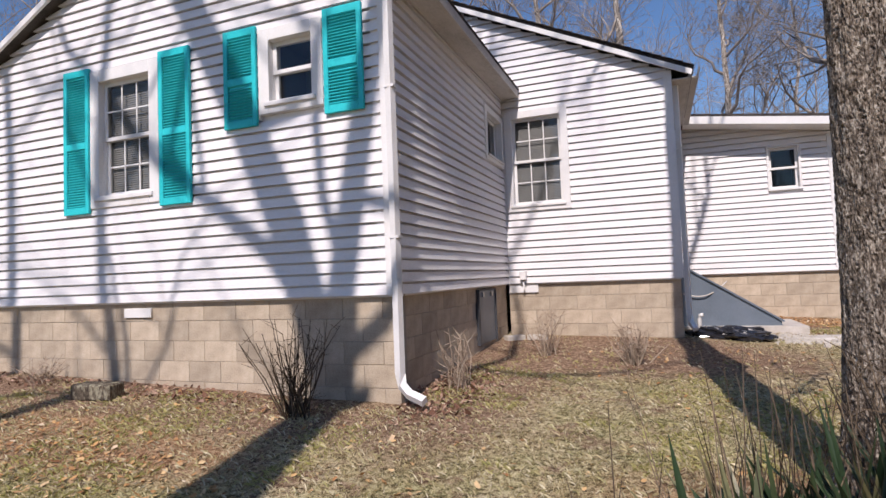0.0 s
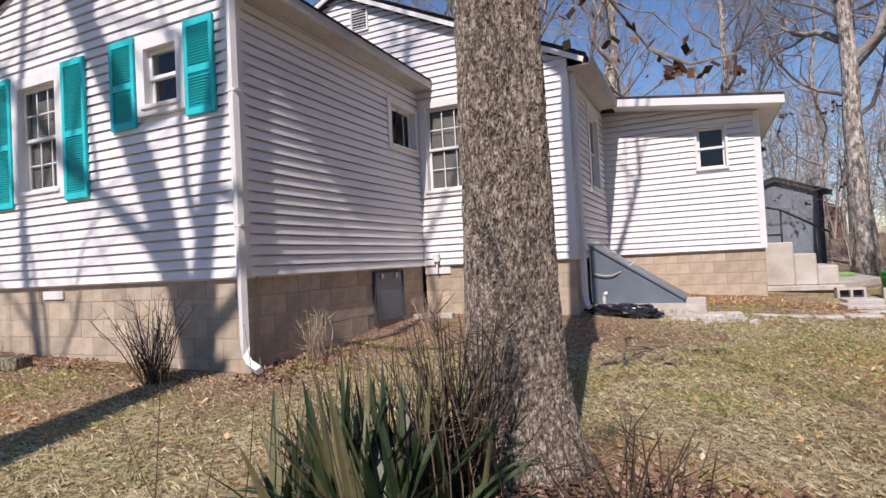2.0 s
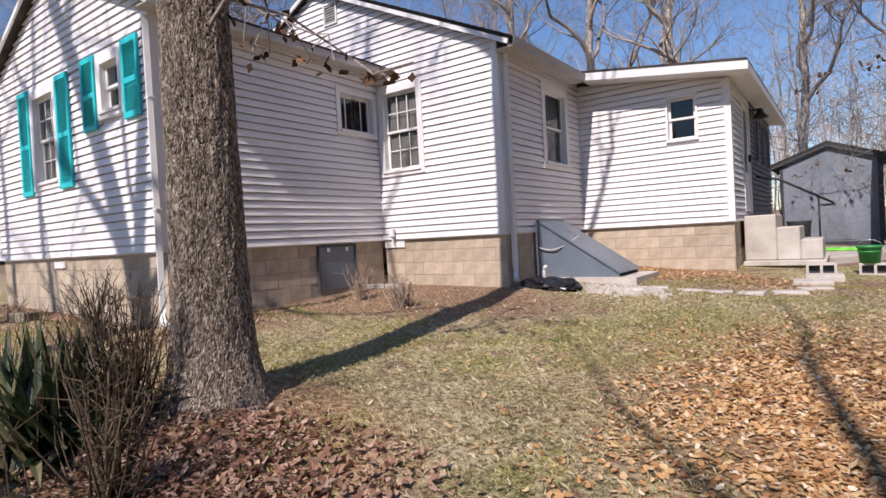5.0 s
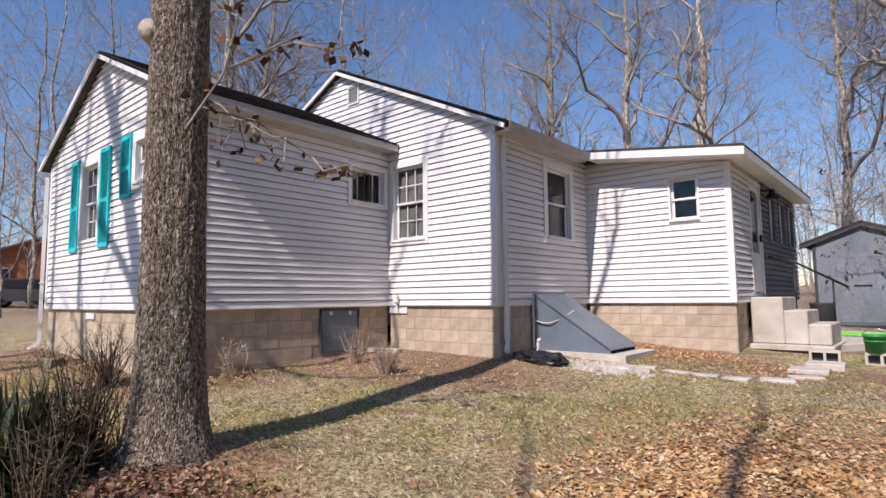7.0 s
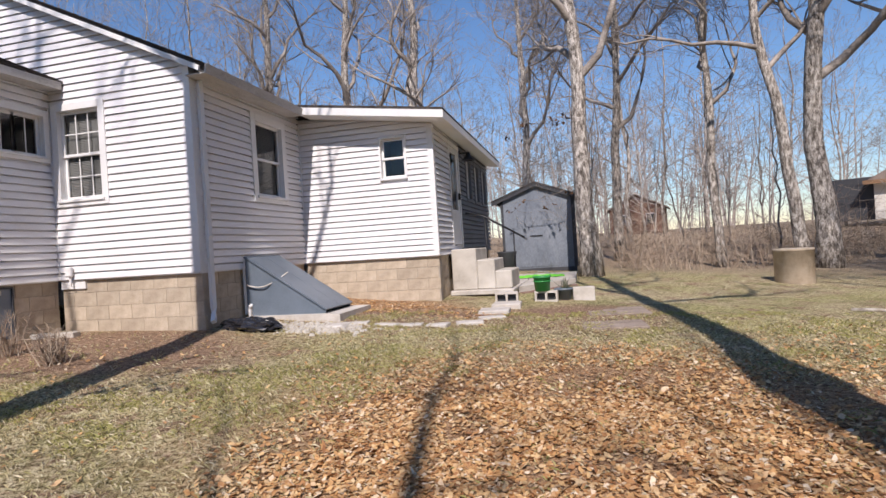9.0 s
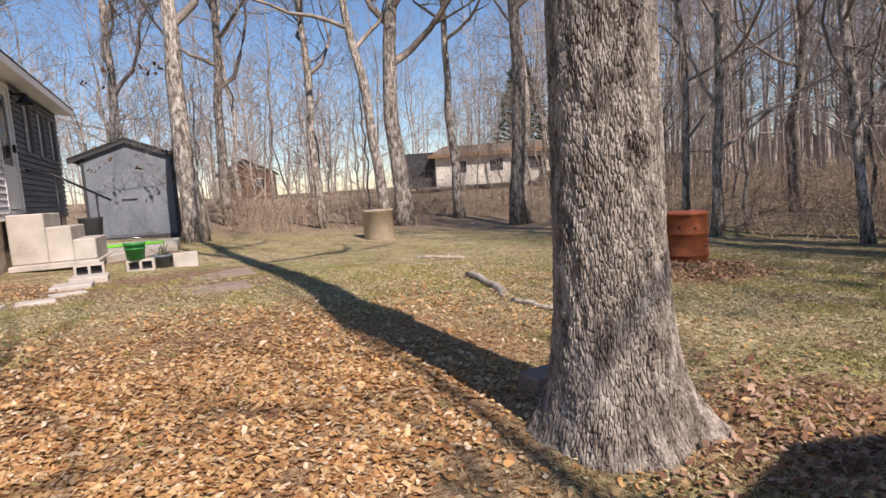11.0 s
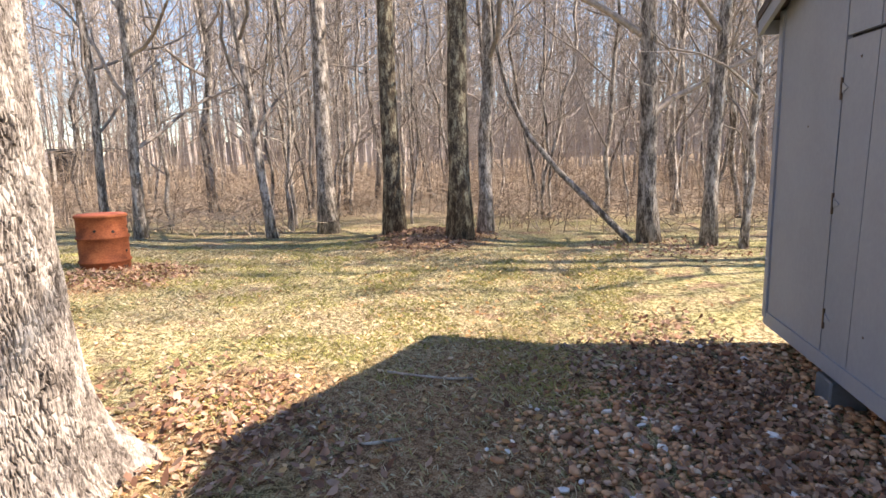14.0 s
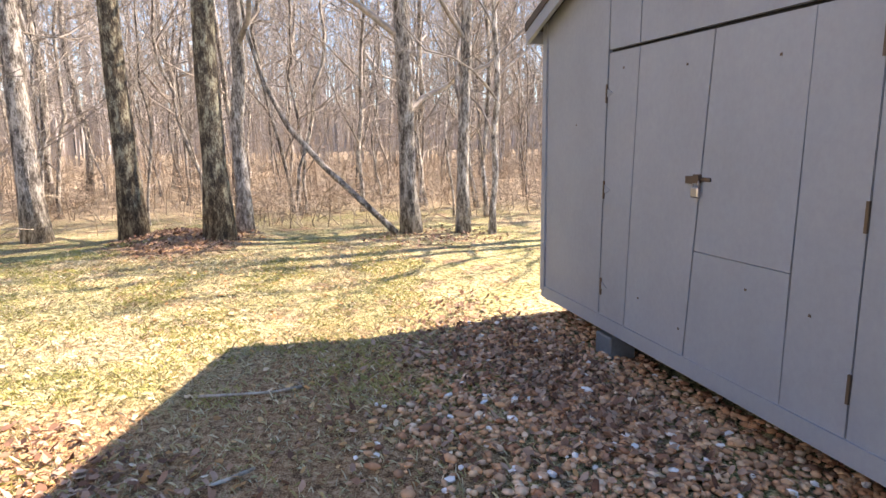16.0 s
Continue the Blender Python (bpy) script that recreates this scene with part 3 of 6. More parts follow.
A_MID = (A_L + A_R) / 2
siding_wall("wall_front_gable", pose(0, A_Y, 0), A_L, A_R, A_PEAK, [(-5.66, -4.67, 2.15, 3.67), (-3.39, -2.675, 2.87, 3.70)], "white lap siding on the projecting gable", gable_clip(A_L, A_R, A_MID, 3.92, A_PEAK, 4.04))
siding_wall("wall_front_side", pose(A_R, 0, 0, 0, 0, 90), A_Y, C_Y, 4.06, [(6.99, 7.93, 2.85, 3.62)], "white lap siding on the shaded side wall")
siding_wall("wall_main_gable", pose(0, C_Y, 0), -7.25, C_R, C_PEAK, [(-1.98, -1.03, 2.19, 3.71)], "white lap siding on the main gable", gable_clip(-7.25, C_R, C_RIDGE, C_EAVE, C_PEAK))
siding_wall("wall_main_side", pose(C_R, 0, 0, 0, 0, 90), C_Y, E_Y, 4.0, [(9.40, 10.50, 2.19, 3.68)], "white lap siding on the shaded side of the main house")
def porch_clip(z):
    return C_R, min(E_R, 0.6 + (3.845 - z) / 0.135)


siding_wall("wall_porch_front", pose(0, E_Y, 0), C_R, E_R, 3.86, [(2.0, 2.53, 2.55, 3.35)], "white lap siding on the rear addition", porch_clip)
siding_wall("wall_porch_side", pose(E_R, 0, 0, 0, 0, 90), E_Y, 13.30, 3.515, [(12.28, 13.23, 1.28, 3.42)], "white lap siding round the porch door, in shade")
siding_wall("wall_porch_rear", pose(E_R, 0, 0, 0, 0, 90), 13.302, E_END, 3.515, [(13.95, 14.61, 2.30, 3.33), (15.0, 15.66, 2.30, 3.33), (16.05, 16.71, 2.30, 3.33)], "slate-grey painted lap siding of the enclosed porch", paint=PORCH_GREY)

block_wall("foundation_front", pose(0, A_Y, 0), A_L, A_R, -0.1, "tan concrete block foundation under the gable")
block_wall("foundation_side", pose(A_R, 0, 0, 0, 0, 90), A_Y + 0.045, C_Y, -0.1, "tan concrete block foundation in shade", holes=[(6.46, 7.26, 0.36, 1.08)])
block_wall("foundation_main", pose(0, C_Y, 0), A_R, C_R, -0.1, "tan concrete block foundation under the main gable")
block_wall("foundation_main_side", pose(C_R, 0, 0, 0, 0, 90), C_Y + 0.045, E_Y, -0.1, "tan concrete block foundation behind the cellar hatch")
block_wall("foundation_porch", pose(0, E_Y, 0), C_R, E_R, -0.1, "tan concrete block foundation of the rear addition")
block_wall("foundation_porch_side", pose(E_R, 0, 0, 0, 0, 90), E_Y + 0.045, E_END, -0.1, "concrete block foundation beside the steps")

# plain walls that close the house behind
tagged(part("wall_back", boxes((-7.25, -7.1, 8.15, 19, 0, 4.0), (-7.0, 2.6, 18.9, 19.0, 0, 3.5), (A_L, A_L + 0.14, A_Y + 0.16, 7.9, 0, 3.85), (0.5, 0.6, 11.4, 16.9, 0, 3.4), (0.6, 2.85, 16.95, 17.09, 0, 3.45)), SIDING), "plain white outer walls of the house", "wall", kind="structure")

# windows
window("window_1", pose(-5.165, A_Y, 2.15), 0.99, 1.52, 0.13, "white double-hung window with blinds between shutters")
window("window_2", pose(-3.0325, A_Y, 2.87), 0.715, 0.83, 0.12, "small white sash window between shutters", (1, 1), False)
window("window_3", pose(A_R, 7.46, 2.85, 0, 0, 90), 0.94, 0.77, 0.09, "white sliding window under the eave", (2, 1), False, "slider")
window("window_4", pose(-1.505, C_Y, 2.19), 0.95, 1.52, 0.11, "white double-hung window with grid and blinds")
window("window_5", pose(C_R, 9.95, 2.19, 0, 0, 90), 1.10, 1.49, 0.13, "white double-hung window on the shaded wall", (1, 1), True)
window("window_6", pose(2.265, E_Y, 2.55), 0.53, 0.80, 0.04, "narrow aluminium-framed window of the addition", (1, 1), False, sill=False)
for i, y in enumerate((14.28, 15.33, 16.38)):
    window("window_%d" % (7 + i), pose(E_R, y, 2.30, 0, 0, 90), 0.66, 1.03, 0.07, "white porch window sash in a slate-grey casing", (1, 1), False, sill=False, paint=PORCH_GREY)

for x, z, w, h in ((-6.05, 2.10, 0.39, 1.61), (-4.64, 2.10, 0.41, 1.61), (-3.79, 2.77, 0.39, 0.97), (-2.65, 2.77, 0.40, 0.97)):
    shutter(x, z, w, h)

# porch door
door = empty("door_1", pose(E_R, 12.755, 1.28, 0, 0, 90), "white storm door of the rear addition, closed", "door", kind="structure")
part("door_frame", boxes((-0.475, -0.41, -0.03, 0.1, 0, 2.14), (0.41, 0.475, -0.03, 0.1, 0, 2.14), (-0.41, 0.41, -0.03, 0.1, 2.06, 2.14)), TRIM, door)
leaf = part("door_leaf", boxes((-0.41, -0.31, 0.0, 0.04, 0.02, 2.05), (0.31, 0.41, 0.0, 0.04, 0.02, 2.05), (-0.31, 0.31, 0.0, 0.04, 1.94, 2.05), (-0.31, 0.31, 0.0, 0.04, 0.02, 0.75), bevel=0.003), TRIM, door)
part("door_pane", sheet(-0.31, 0.31, 0.02, 0.75, 1.94), GLASS, leaf)
# dark sheet behind the pane, standing in for the unlit interior
part("door_back", boxes((-0.41, 0.41, 0.1, 0.13, 0.0, 2.06)), DIM_ROOM, door)
part("door_handle", boxes((0.33, 0.36, -0.05, 0.0, 0.98, 1.12), bevel=0.006), BLACK, leaf, "black door handle")

corner_post("trim_gable_left", A_L, A_Y, SKIRT, A_EAVE, -1, -1)
corner_post("trim_gable_right", A_R, A_Y, SKIRT, 3.98, 1, -1)
corner_post("trim_main", C_R, C_Y, SKIRT, C_EAVE, 1, -1)
corner_post("trim_porch", E_R, E_Y, SKIRT, 3.50, 1, -1)
tagged(part("trim_inner_corner", boxes((A_R + 0.002, A_R + 0.03, C_Y - 0.03, C_Y - 0.002, SKIRT, 3.75)), TRIM), "white inner corner trim", "trim", kind="structure")
tagged(part("trim_inner_corner_porch", boxes((C_R + 0.002, C_R + 0.03, E_Y - 0.03, E_Y - 0.002, SKIRT, 3.75)), TRIM), "white inner corner trim", "trim", kind="structure")


def roof_slab(name, a, b, y0, y1, label, thick=0.09, rake=True, along="y", tabs=True):
    """A sloped slab from (u, z) a to b, swept from y0 to y1, with fascia boards and shingle courses."""
    ob = empty(name, Matrix.Identity(4), label, "roof", kind="structure")
    d = Vector((b[0] - a[0], b[1] - a[1])).normalized()
    nrm = Vector((-d.y, d.x)) if d.x > 0 else Vector((d.y, -d.x))
    at, bt = (a[0] + nrm.x * thick, a[1] + nrm.y * thick), (b[0] + nrm.x * thick, b[1] + nrm.y * thick)
    part("deck", prism([a, b, bt, at], "y", y0 + 0.02, y1), SHINGLE, ob)
    if rake:
        part("rake_board", prism([(a[0], a[1] - 0.03), (b[0], b[1] - 0.03), (b[0] + nrm.x * thick * 0.45, b[1] + nrm.y * thick * 0.45), (a[0] + nrm.x * thick * 0.45, a[1] + nrm.y * thick * 0.45)], "y", y0 - 0.012, y0 + 0.018), TRIM, ob)
    if tabs:
        length = math.hypot(b[0] - a[0], b[1] - a[1])
        rows = int(length / 0.145)
        vs, fs = [], []
        for r in range(rows):
            s0, s1 = r * 0.145, (r + 1) * 0.145 + 0.02
            y = y0 - 0.03 - (r % 2) * 0.15
            while y < y1:
                ya, yb = max(y, y0 - 0.03), min(y + 0.297, y1)
                if yb > ya:
                    base = len(vs)
                    lift = random.uniform(0, 0.003)
                    for s, o in ((s0, 0.012 + lift), (s1, 0.002)):
                        for yy in (ya, yb):
                            vs.append((a[0] + d.x * s + nrm.x * (thick + o), yy, a[1] + d.y * s + nrm.y * (thick + o)))
                            vs.append((a[0] + d.x * s + nrm.x * (thick + o - 0.006), yy, a[1] + d.y * s + nrm.y * (thick + o - 0.006)))
                    fs += [(base, base + 2, base + 6, base + 4), (base, base + 1, base + 3, base + 2), (base, base + 4, base + 5, base + 1), (base + 2, base + 3, base + 7, base + 6)]
                y += 0.3
        st = piece("shingles", vs, fs, SHINGLE, ob)
        st["kind"] = "stuff"
    return ob


roof_slab("roof_front_right", (A_R + 0.27, 3.95), (A_MID, A_PEAK + 0.02), A_Y - 0.16, C_Y - 0.03, "dark shingle roof over the projecting gable")
roof_slab("roof_front_left", (A_L - 0.27, 3.80), (A_MID, A_PEAK + 0.02), A_Y - 0.16, C_Y - 0.03, "dark shingle roof over the projecting gable", tabs=False)
roof_slab("roof_main_right", (C_R + 0.27, 3.87), (C_RIDGE, C_PEAK + 0.02), C_Y - 0.14, 19.2, "dark shingle roof of the main house")
roof_slab("roof_main_left", (-7.5, 3.87), (C_RIDGE, C_PEAK + 0.02), C_Y - 0.14, 19.2, "dark shingle roof of the main house", tabs=False)
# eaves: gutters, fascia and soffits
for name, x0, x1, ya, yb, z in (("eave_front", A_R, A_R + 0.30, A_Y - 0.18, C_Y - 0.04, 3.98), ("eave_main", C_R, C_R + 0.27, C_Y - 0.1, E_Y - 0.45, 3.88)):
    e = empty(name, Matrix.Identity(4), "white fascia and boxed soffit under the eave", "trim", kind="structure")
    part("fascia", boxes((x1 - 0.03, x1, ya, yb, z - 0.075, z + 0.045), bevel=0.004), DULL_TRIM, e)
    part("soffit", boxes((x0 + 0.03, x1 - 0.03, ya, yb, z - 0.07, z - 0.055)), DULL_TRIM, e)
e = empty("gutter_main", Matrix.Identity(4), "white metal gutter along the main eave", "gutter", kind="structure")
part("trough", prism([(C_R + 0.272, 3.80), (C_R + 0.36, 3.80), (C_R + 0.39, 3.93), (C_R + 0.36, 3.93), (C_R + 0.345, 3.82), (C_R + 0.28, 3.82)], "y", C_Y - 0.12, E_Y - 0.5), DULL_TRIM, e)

# the addition's low roof, with a broad white fascia
roof = empty("roof_porch", Matrix.Identity(4), "low shed roof with a wide white fascia", "roof", kind="structure")
def porch_z(x):
    return 3.97 - 0.135 * (x - 0.6)
part("deck", prism([(0.42, porch_z(0.42)), (3.36, porch_z(3.36)), (3.36, porch_z(3.36) + 0.05), (0.42, porch_z(0.42) + 0.05)], "y", 10.56, 17.35), SHINGLE, roof)
part("front_fascia", prism([(0.66, porch_z(0.66) - 0.13), (3.37, porch_z(3.37) - 0.13), (3.37, porch_z(3.37)), (0.66, porch_z(0.66))], "y", 10.55, 10.58), TRIM, roof)
part("side_fascia", prism([(10.58, porch_z(3.37) - 0.13), (17.35, porch_z(3.37) - 0.13), (17.35, porch_z(3.37) - 0.004), (10.58, porch_z(3.37) - 0.004)], "x", 3.345, 3.37), TRIM, roof)
part("soffit", prism([(0.66, porch_z(0.66) - 0.125), (3.34, porch_z(3.34) - 0.125), (3.34, porch_z(3.34) - 0.11), (0.66, porch_z(0.66) - 0.11)], "y", 10.59, 17.3), TRIM, roof)

# louvred vent high in the main gable
vent = empty("gable_vent", pose(-3.0, C_Y, 5.1), "white louvred attic vent in the gable", "vent")
part("frame", boxes((-0.17, -0.14, -0.05, -0.02, 0, 0.40), (0.14, 0.17, -0.05, -0.02, 0, 0.40), (-0.14, 0.14, -0.05, -0.02, 0, 0.03), (-0.14, 0.14, -0.05, -0.02, 0.37, 0.40)), TRIM, vent)
for i in range(7):
    s = part("slat", boxes((-0.14, 0.14, -0.018, 0.018, -0.004, 0.004)), TRIM, vent)
    s.matrix_local = pose(0, -0.035, 0.06 + i * 0.047, 40)
part("backing", boxes((-0.14, 0.14, -0.024, -0.022, 0.03, 0.37)), DARK, vent)

downspout([(A_R + 0.05, A_Y - 0.075, 3.86), (A_R + 0.05, A_Y - 0.075, 3.4), (A_R + 0.05, A_Y - 0.075, 0.46), (A_R + 0.075, A_Y - 0.09, 0.36), (A_R + 0.15, A_Y - 0.12, 0.30), (A_R + 0.30, A_Y - 0.16, 0.255)], "white metal downspout at the gable corner, with an elbow")
downspout([(C_R + 0.075, C_Y + 0.13, 3.80), (C_R + 0.075, C_Y + 0.13, 3.4), (C_R + 0.075, C_Y + 0.13, 0.62), (C_R + 0.09, C_Y + 0.11, 0.50), (C_R + 0.14, C_Y + 0.02, 0.42)], "grey-white metal downspout at the main corner")
downspout([(A_L - 0.05, A_Y - 0.075, 3.66), (A_L - 0.05, A_Y - 0.075, 3.3), (A_L - 0.05, A_Y - 0.075, 0.55), (A_L - 0.05, A_Y - 0.10, 0.45), (A_L - 0.05, A_Y - 0.25, 0.37)], "white metal downspout at the far gable corner")


# ---- shed with double doors near the walk ----
def near_shed():
    x0, x1, y1, y0, zb, ze = 6.65, 10.45, -0.21, -3.2, -0.07, 2.12
    mid, zp = (x0 + x1) / 2, 2.72
    shed = empty("garden_shed", pose(0, 0, 0), "large grey painted wooden shed with padlocked double doors", "shed")
    def z_at(x):
        return zp - (zp - ze) * abs(x - mid) / (x1 - mid)
    # boards of the front, split at the doors and joints
    dl, dr, db = 7.65, 9.475, -0.05
    def top_at(x):
        return 1.735 - 0.048 * (dr - x)
    def seam_at(z):
        return 8.615 - 0.062 * (z + 0.08)
    g0, g1 = 9.20, 9.135     # the groove down the first leaf, foot and head
    part("front_panel", prism([(dr + 0.05, zb), (x1, zb), (x1, ze), (dr + 0.006, z_at(dr + 0.006))], "y", y1 - 0.03, y1), GREY, shed)
    part("front_panel", prism([(x0, zb), (dl - 0.006, zb), (dl - 0.006, z_at(dl)), (x0, ze)], "y", y1 - 0.03, y1), GREY, shed)
    part("front_panel", prism([(dl, top_at(dl) + 0.022), (9.132, top_at(9.132) + 0.022), (9.125, z_at(9.125)), (mid, zp), (dl, z_at(dl))], "y", y1 - 0.03, y1), GREY, shed)
    part("front_panel", prism([(9.145, top_at(9.145) + 0.022), (dr, top_at(dr) + 0.022), (dr, z_at(dr)), (9.134, z_at(9.134))], "y", y1 - 0.03, y1), GREY, shed)
    part("joint", boxes((x0 + 0.02, x1 - 0.02, y1 - 0.05, y1 - 0.032, zb + 0.02, 1.80), (9.0, 9.3, y1 - 0.05, y1 - 0.032, 1.80, 2.2)), DARK, shed)
    leaf_far = part("door_leaf", prism([(g0 + 0.004, db), (dr + 0.036, db), (dr - 0.004, top_at(dr)), (g1 + 0.004, top_at(g1))], "y", y1 - 0.025, y1 + 0.001), GREY, shed)
    part("stile", prism([(seam_at(db) + 0.007, db), (g0 - 0.006, db), (g1 - 0.006, top_at(g1)), (seam_at(1.69) + 0.007, top_at(8.51))], "y", y1 - 0.025, y1 + 0.0015), GREY, leaf_far)
    leaf_near = part("door_leaf", prism([(dl + 0.002, db), (7.963, db), (7.943, top_at(7.943)), (dl + 0.002, top_at(dl))], "y", y1 - 0.025, y1 + 0.001), GREY, shed)
    part("upper_board", prism([(7.966, 0.576), (seam_at(0.576) - 0.004, 0.576), (seam_at(1.69) - 0.004, top_at(8.5)), (7.946, top_at(7.946))], "y", y1 - 0.025, y1 + 0.001), GREY, leaf_near)
    part("lower_board", prism([(7.966, db), (seam_at(db) - 0.004, db), (seam_at(0.572) - 0.004, 0.572), (7.966, 0.572)], "y", y1 - 0.025, y1 + 0.002), GREY, leaf_near)
    for leaf, xh in ((leaf_far, dr + 0.012), (leaf_near, dl)):
        side = -1 if leaf is leaf_far else 1
        for z in (0.18, 0.85, 1.48):
            part("hinge", prism([(xh, z - 0.025), (xh + side * 0.075, z), (xh, z + 0.035)], "y", y1 + 0.003, y1 + 0.007), GREY, leaf)
            part("hinge_pin", boxes((xh - 0.006, xh + 0.006, y1 + 0.002, y1 + 0.012, z - 0.06, z + 0.06)), BRASS, leaf)
    for x, z in ((9.3, 1.62), (8.7, 1.55), (8.66, 0.12), (8.2, 0.45), (7.85, 0.42), (8.1, 1.5), (9.05, 0.2), (7.5, 0.9), (9.9, 1.3)):
        part("screw_head", boxes((x - 0.006, x + 0.006, y1 + 0.0025, y1 + 0.005, z - 0.006, z + 0.006)), BRASS, shed)
    hasp = part("hasp", boxes((8.47, 8.60, y1 + 0.002, y1 + 0.014, 0.945, 0.965), (8.59, 8.66, y1 + 0.002, y1 + 0.012, 0.93, 0.97), (8.54, 8.58, y1 + 0.002, y1 + 0.03, 0.935, 0.98), bevel=0.003), BRASS, shed, "dull iron hasp")
    lock = part("padlock", boxes((8.53, 8.585, y1 + 0.012, y1 + 0.036, 0.86, 0.915), bevel=0.006), STEEL, shed, "steel padlock")
    pipe("shackle", [(8.54, y1 + 0.024, 0.91), (8.54, y1 + 0.024, 0.945), (8.558, y1 + 0.024, 0.96), (8.576, y1 + 0.024, 0.945), (8.576, y1 + 0.024, 0.91)], 0.004, STEEL, lock, 6)
    part("corner_trim", boxes((x1 + 0.001, x1 + 0.018, y1 - 0.09, y1 + 0.016, zb, ze), (x1 - 0.05, x1 + 0.001, y1 + 0.001, y1 + 0.016, zb, ze)), GREY, shed)
    part("corner_trim", boxes((x0 - 0.018, x0 - 0.001, y1 - 0.09, y1 + 0.016, zb, ze), (x0 - 0.001, x0 + 0.05, y1 + 0.001, y1 + 0.016, zb, ze)), GREY, shed)
    part("bottom_board", boxes((x0, x1, y1 - 0.03, y1 + 0.012, zb - 0.05, zb + 0.045)), GREY, shed)
    part("side_wall", boxes((x1 - 0.04, x1, y0, y1 - 0.035, zb - 0.09, ze)), GREY, shed)
    part("side_wall", boxes((x0, x0 + 0.04, y0, y1 - 0.035, zb - 0.09, ze)), GREY, shed)
    part("rear_wall", prism([(x0 + 0.045, zb), (x1 - 0.045, zb), (x1 - 0.045, ze), (mid, zp), (x0 + 0.045, ze)], "y", y0, y0 + 0.03), GREY, shed)
    part("floor", boxes((x0 + 0.05, x1 - 0.05, y0 + 0.04, y1 - 0.06, zb - 0.03, zb + 0.01)), WOOD, shed)
    for sgn in (1, -1):
        xe = mid + sgn * (x1 - mid + 0.13)
        zz = ze - (zp - ze) * 0.13 / (x1 - mid)
        part("roof_slope", prism([(mid, zp + 0.01), (xe, zz + 0.01), (xe, zz + 0.07), (mid, zp + 0.07)], "y", y0 - 0.1, y1 + 0.13), SHINGLE, shed)
        part("rake_trim", prism([(mid, zp - 0.09), (xe, zz - 0.09), (xe, zz + 0.008), (mid, zp + 0.008)], "y", y1 + 0.09, y1 + 0.12), GREY, shed)
        part("eave_board", boxes((xe - 0.03, xe - 0.005, y0, y1 + 0.09, zz - 0.09, zz + 0.005)), GREY, shed)
    for x, y in ((9.45, y1 - 0.10), (8.2, y1 - 0.5), (7.0, y1 - 0.5), (9.45, y0 + 0.3), (8.2, y0 + 0.3), (7.0, y0 + 0.3)):
        part("foundation_block", boxes((x - 0.1, x + 0.1, y - 0.1, y + 0.1, land(x, y) - 0.08, zb - 0.09), bevel=0.01), SLATE, shed)
    return shed


near_shed()


# ---- far shed behind the house ----
def far_shed():
    x0, x1, y0, y1, zb, ze, zp = 3.0, 5.3, 20.0, 23.2, 0.40, 2.76, 3.20
    mid = (x0 + x1) / 2
    shed = empty("tool_shed", pose(0, 0, 0), "weathered grey shed with a low gable roof", "shed")
    part("front_wall", prism([(x0, zb), (x1, zb), (x1, ze), (mid, zp), (x0, ze)], "y", y0, y0 + 0.04), GREYWASH, shed)
    # east wall near black instead of grey: its shade is put into the colour
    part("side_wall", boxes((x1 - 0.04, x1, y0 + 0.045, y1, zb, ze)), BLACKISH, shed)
    part("side_wall", boxes((x0, x0 + 0.04, y0 + 0.045, y1, zb, ze)), GREYWASH, shed)
    part("rear_wall", boxes((x0, x1, y1, y1 + 0.04, zb, ze)), GREYWASH, shed)
    part("door_panel", boxes((3.5, 4.75, y0 - 0.02, y0 - 0.003, zb + 0.05, 2.35), bevel=0.004), GREYWASH, shed)
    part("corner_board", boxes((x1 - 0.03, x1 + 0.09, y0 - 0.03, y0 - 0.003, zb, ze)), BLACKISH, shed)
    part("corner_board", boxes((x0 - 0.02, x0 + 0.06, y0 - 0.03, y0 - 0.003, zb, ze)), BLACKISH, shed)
    part("latch", boxes((3.9, 4.3, y0 - 0.04, y0 - 0.02, 1.45, 1.49)), BLACK, shed)
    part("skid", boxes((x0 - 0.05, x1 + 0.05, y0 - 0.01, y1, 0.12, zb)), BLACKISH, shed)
    for sgn in (1, -1):
        xe = mid + sgn * (x1 - mid + 0.32)
        zz = ze - (zp - ze) * 0.32 / (x1 - mid)
        part("roof_slope", prism([(mid, zp + 0.01), (xe, zz + 0.01), (xe, zz + 0.06), (mid, zp + 0.06)], "y", y0 - 0.15, y1 + 0.1), SHINGLE, shed)
        part("rake_board", prism([(mid, zp - 0.10), (xe, zz - 0.10), (xe, zz + 0.008), (mid, zp + 0.008)], "y", y0 - 0.13, y0 - 0.09), BLACKISH, shed)


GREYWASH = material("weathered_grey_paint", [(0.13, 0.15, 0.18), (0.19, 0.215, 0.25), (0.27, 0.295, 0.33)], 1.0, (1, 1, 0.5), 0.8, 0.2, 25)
# charcoal boards; also stands in for shade on a wall and in hollows
BLACKISH = plain("charcoal_and_shade", (0.05, 0.052, 0.058), 0.7)
far_shed()


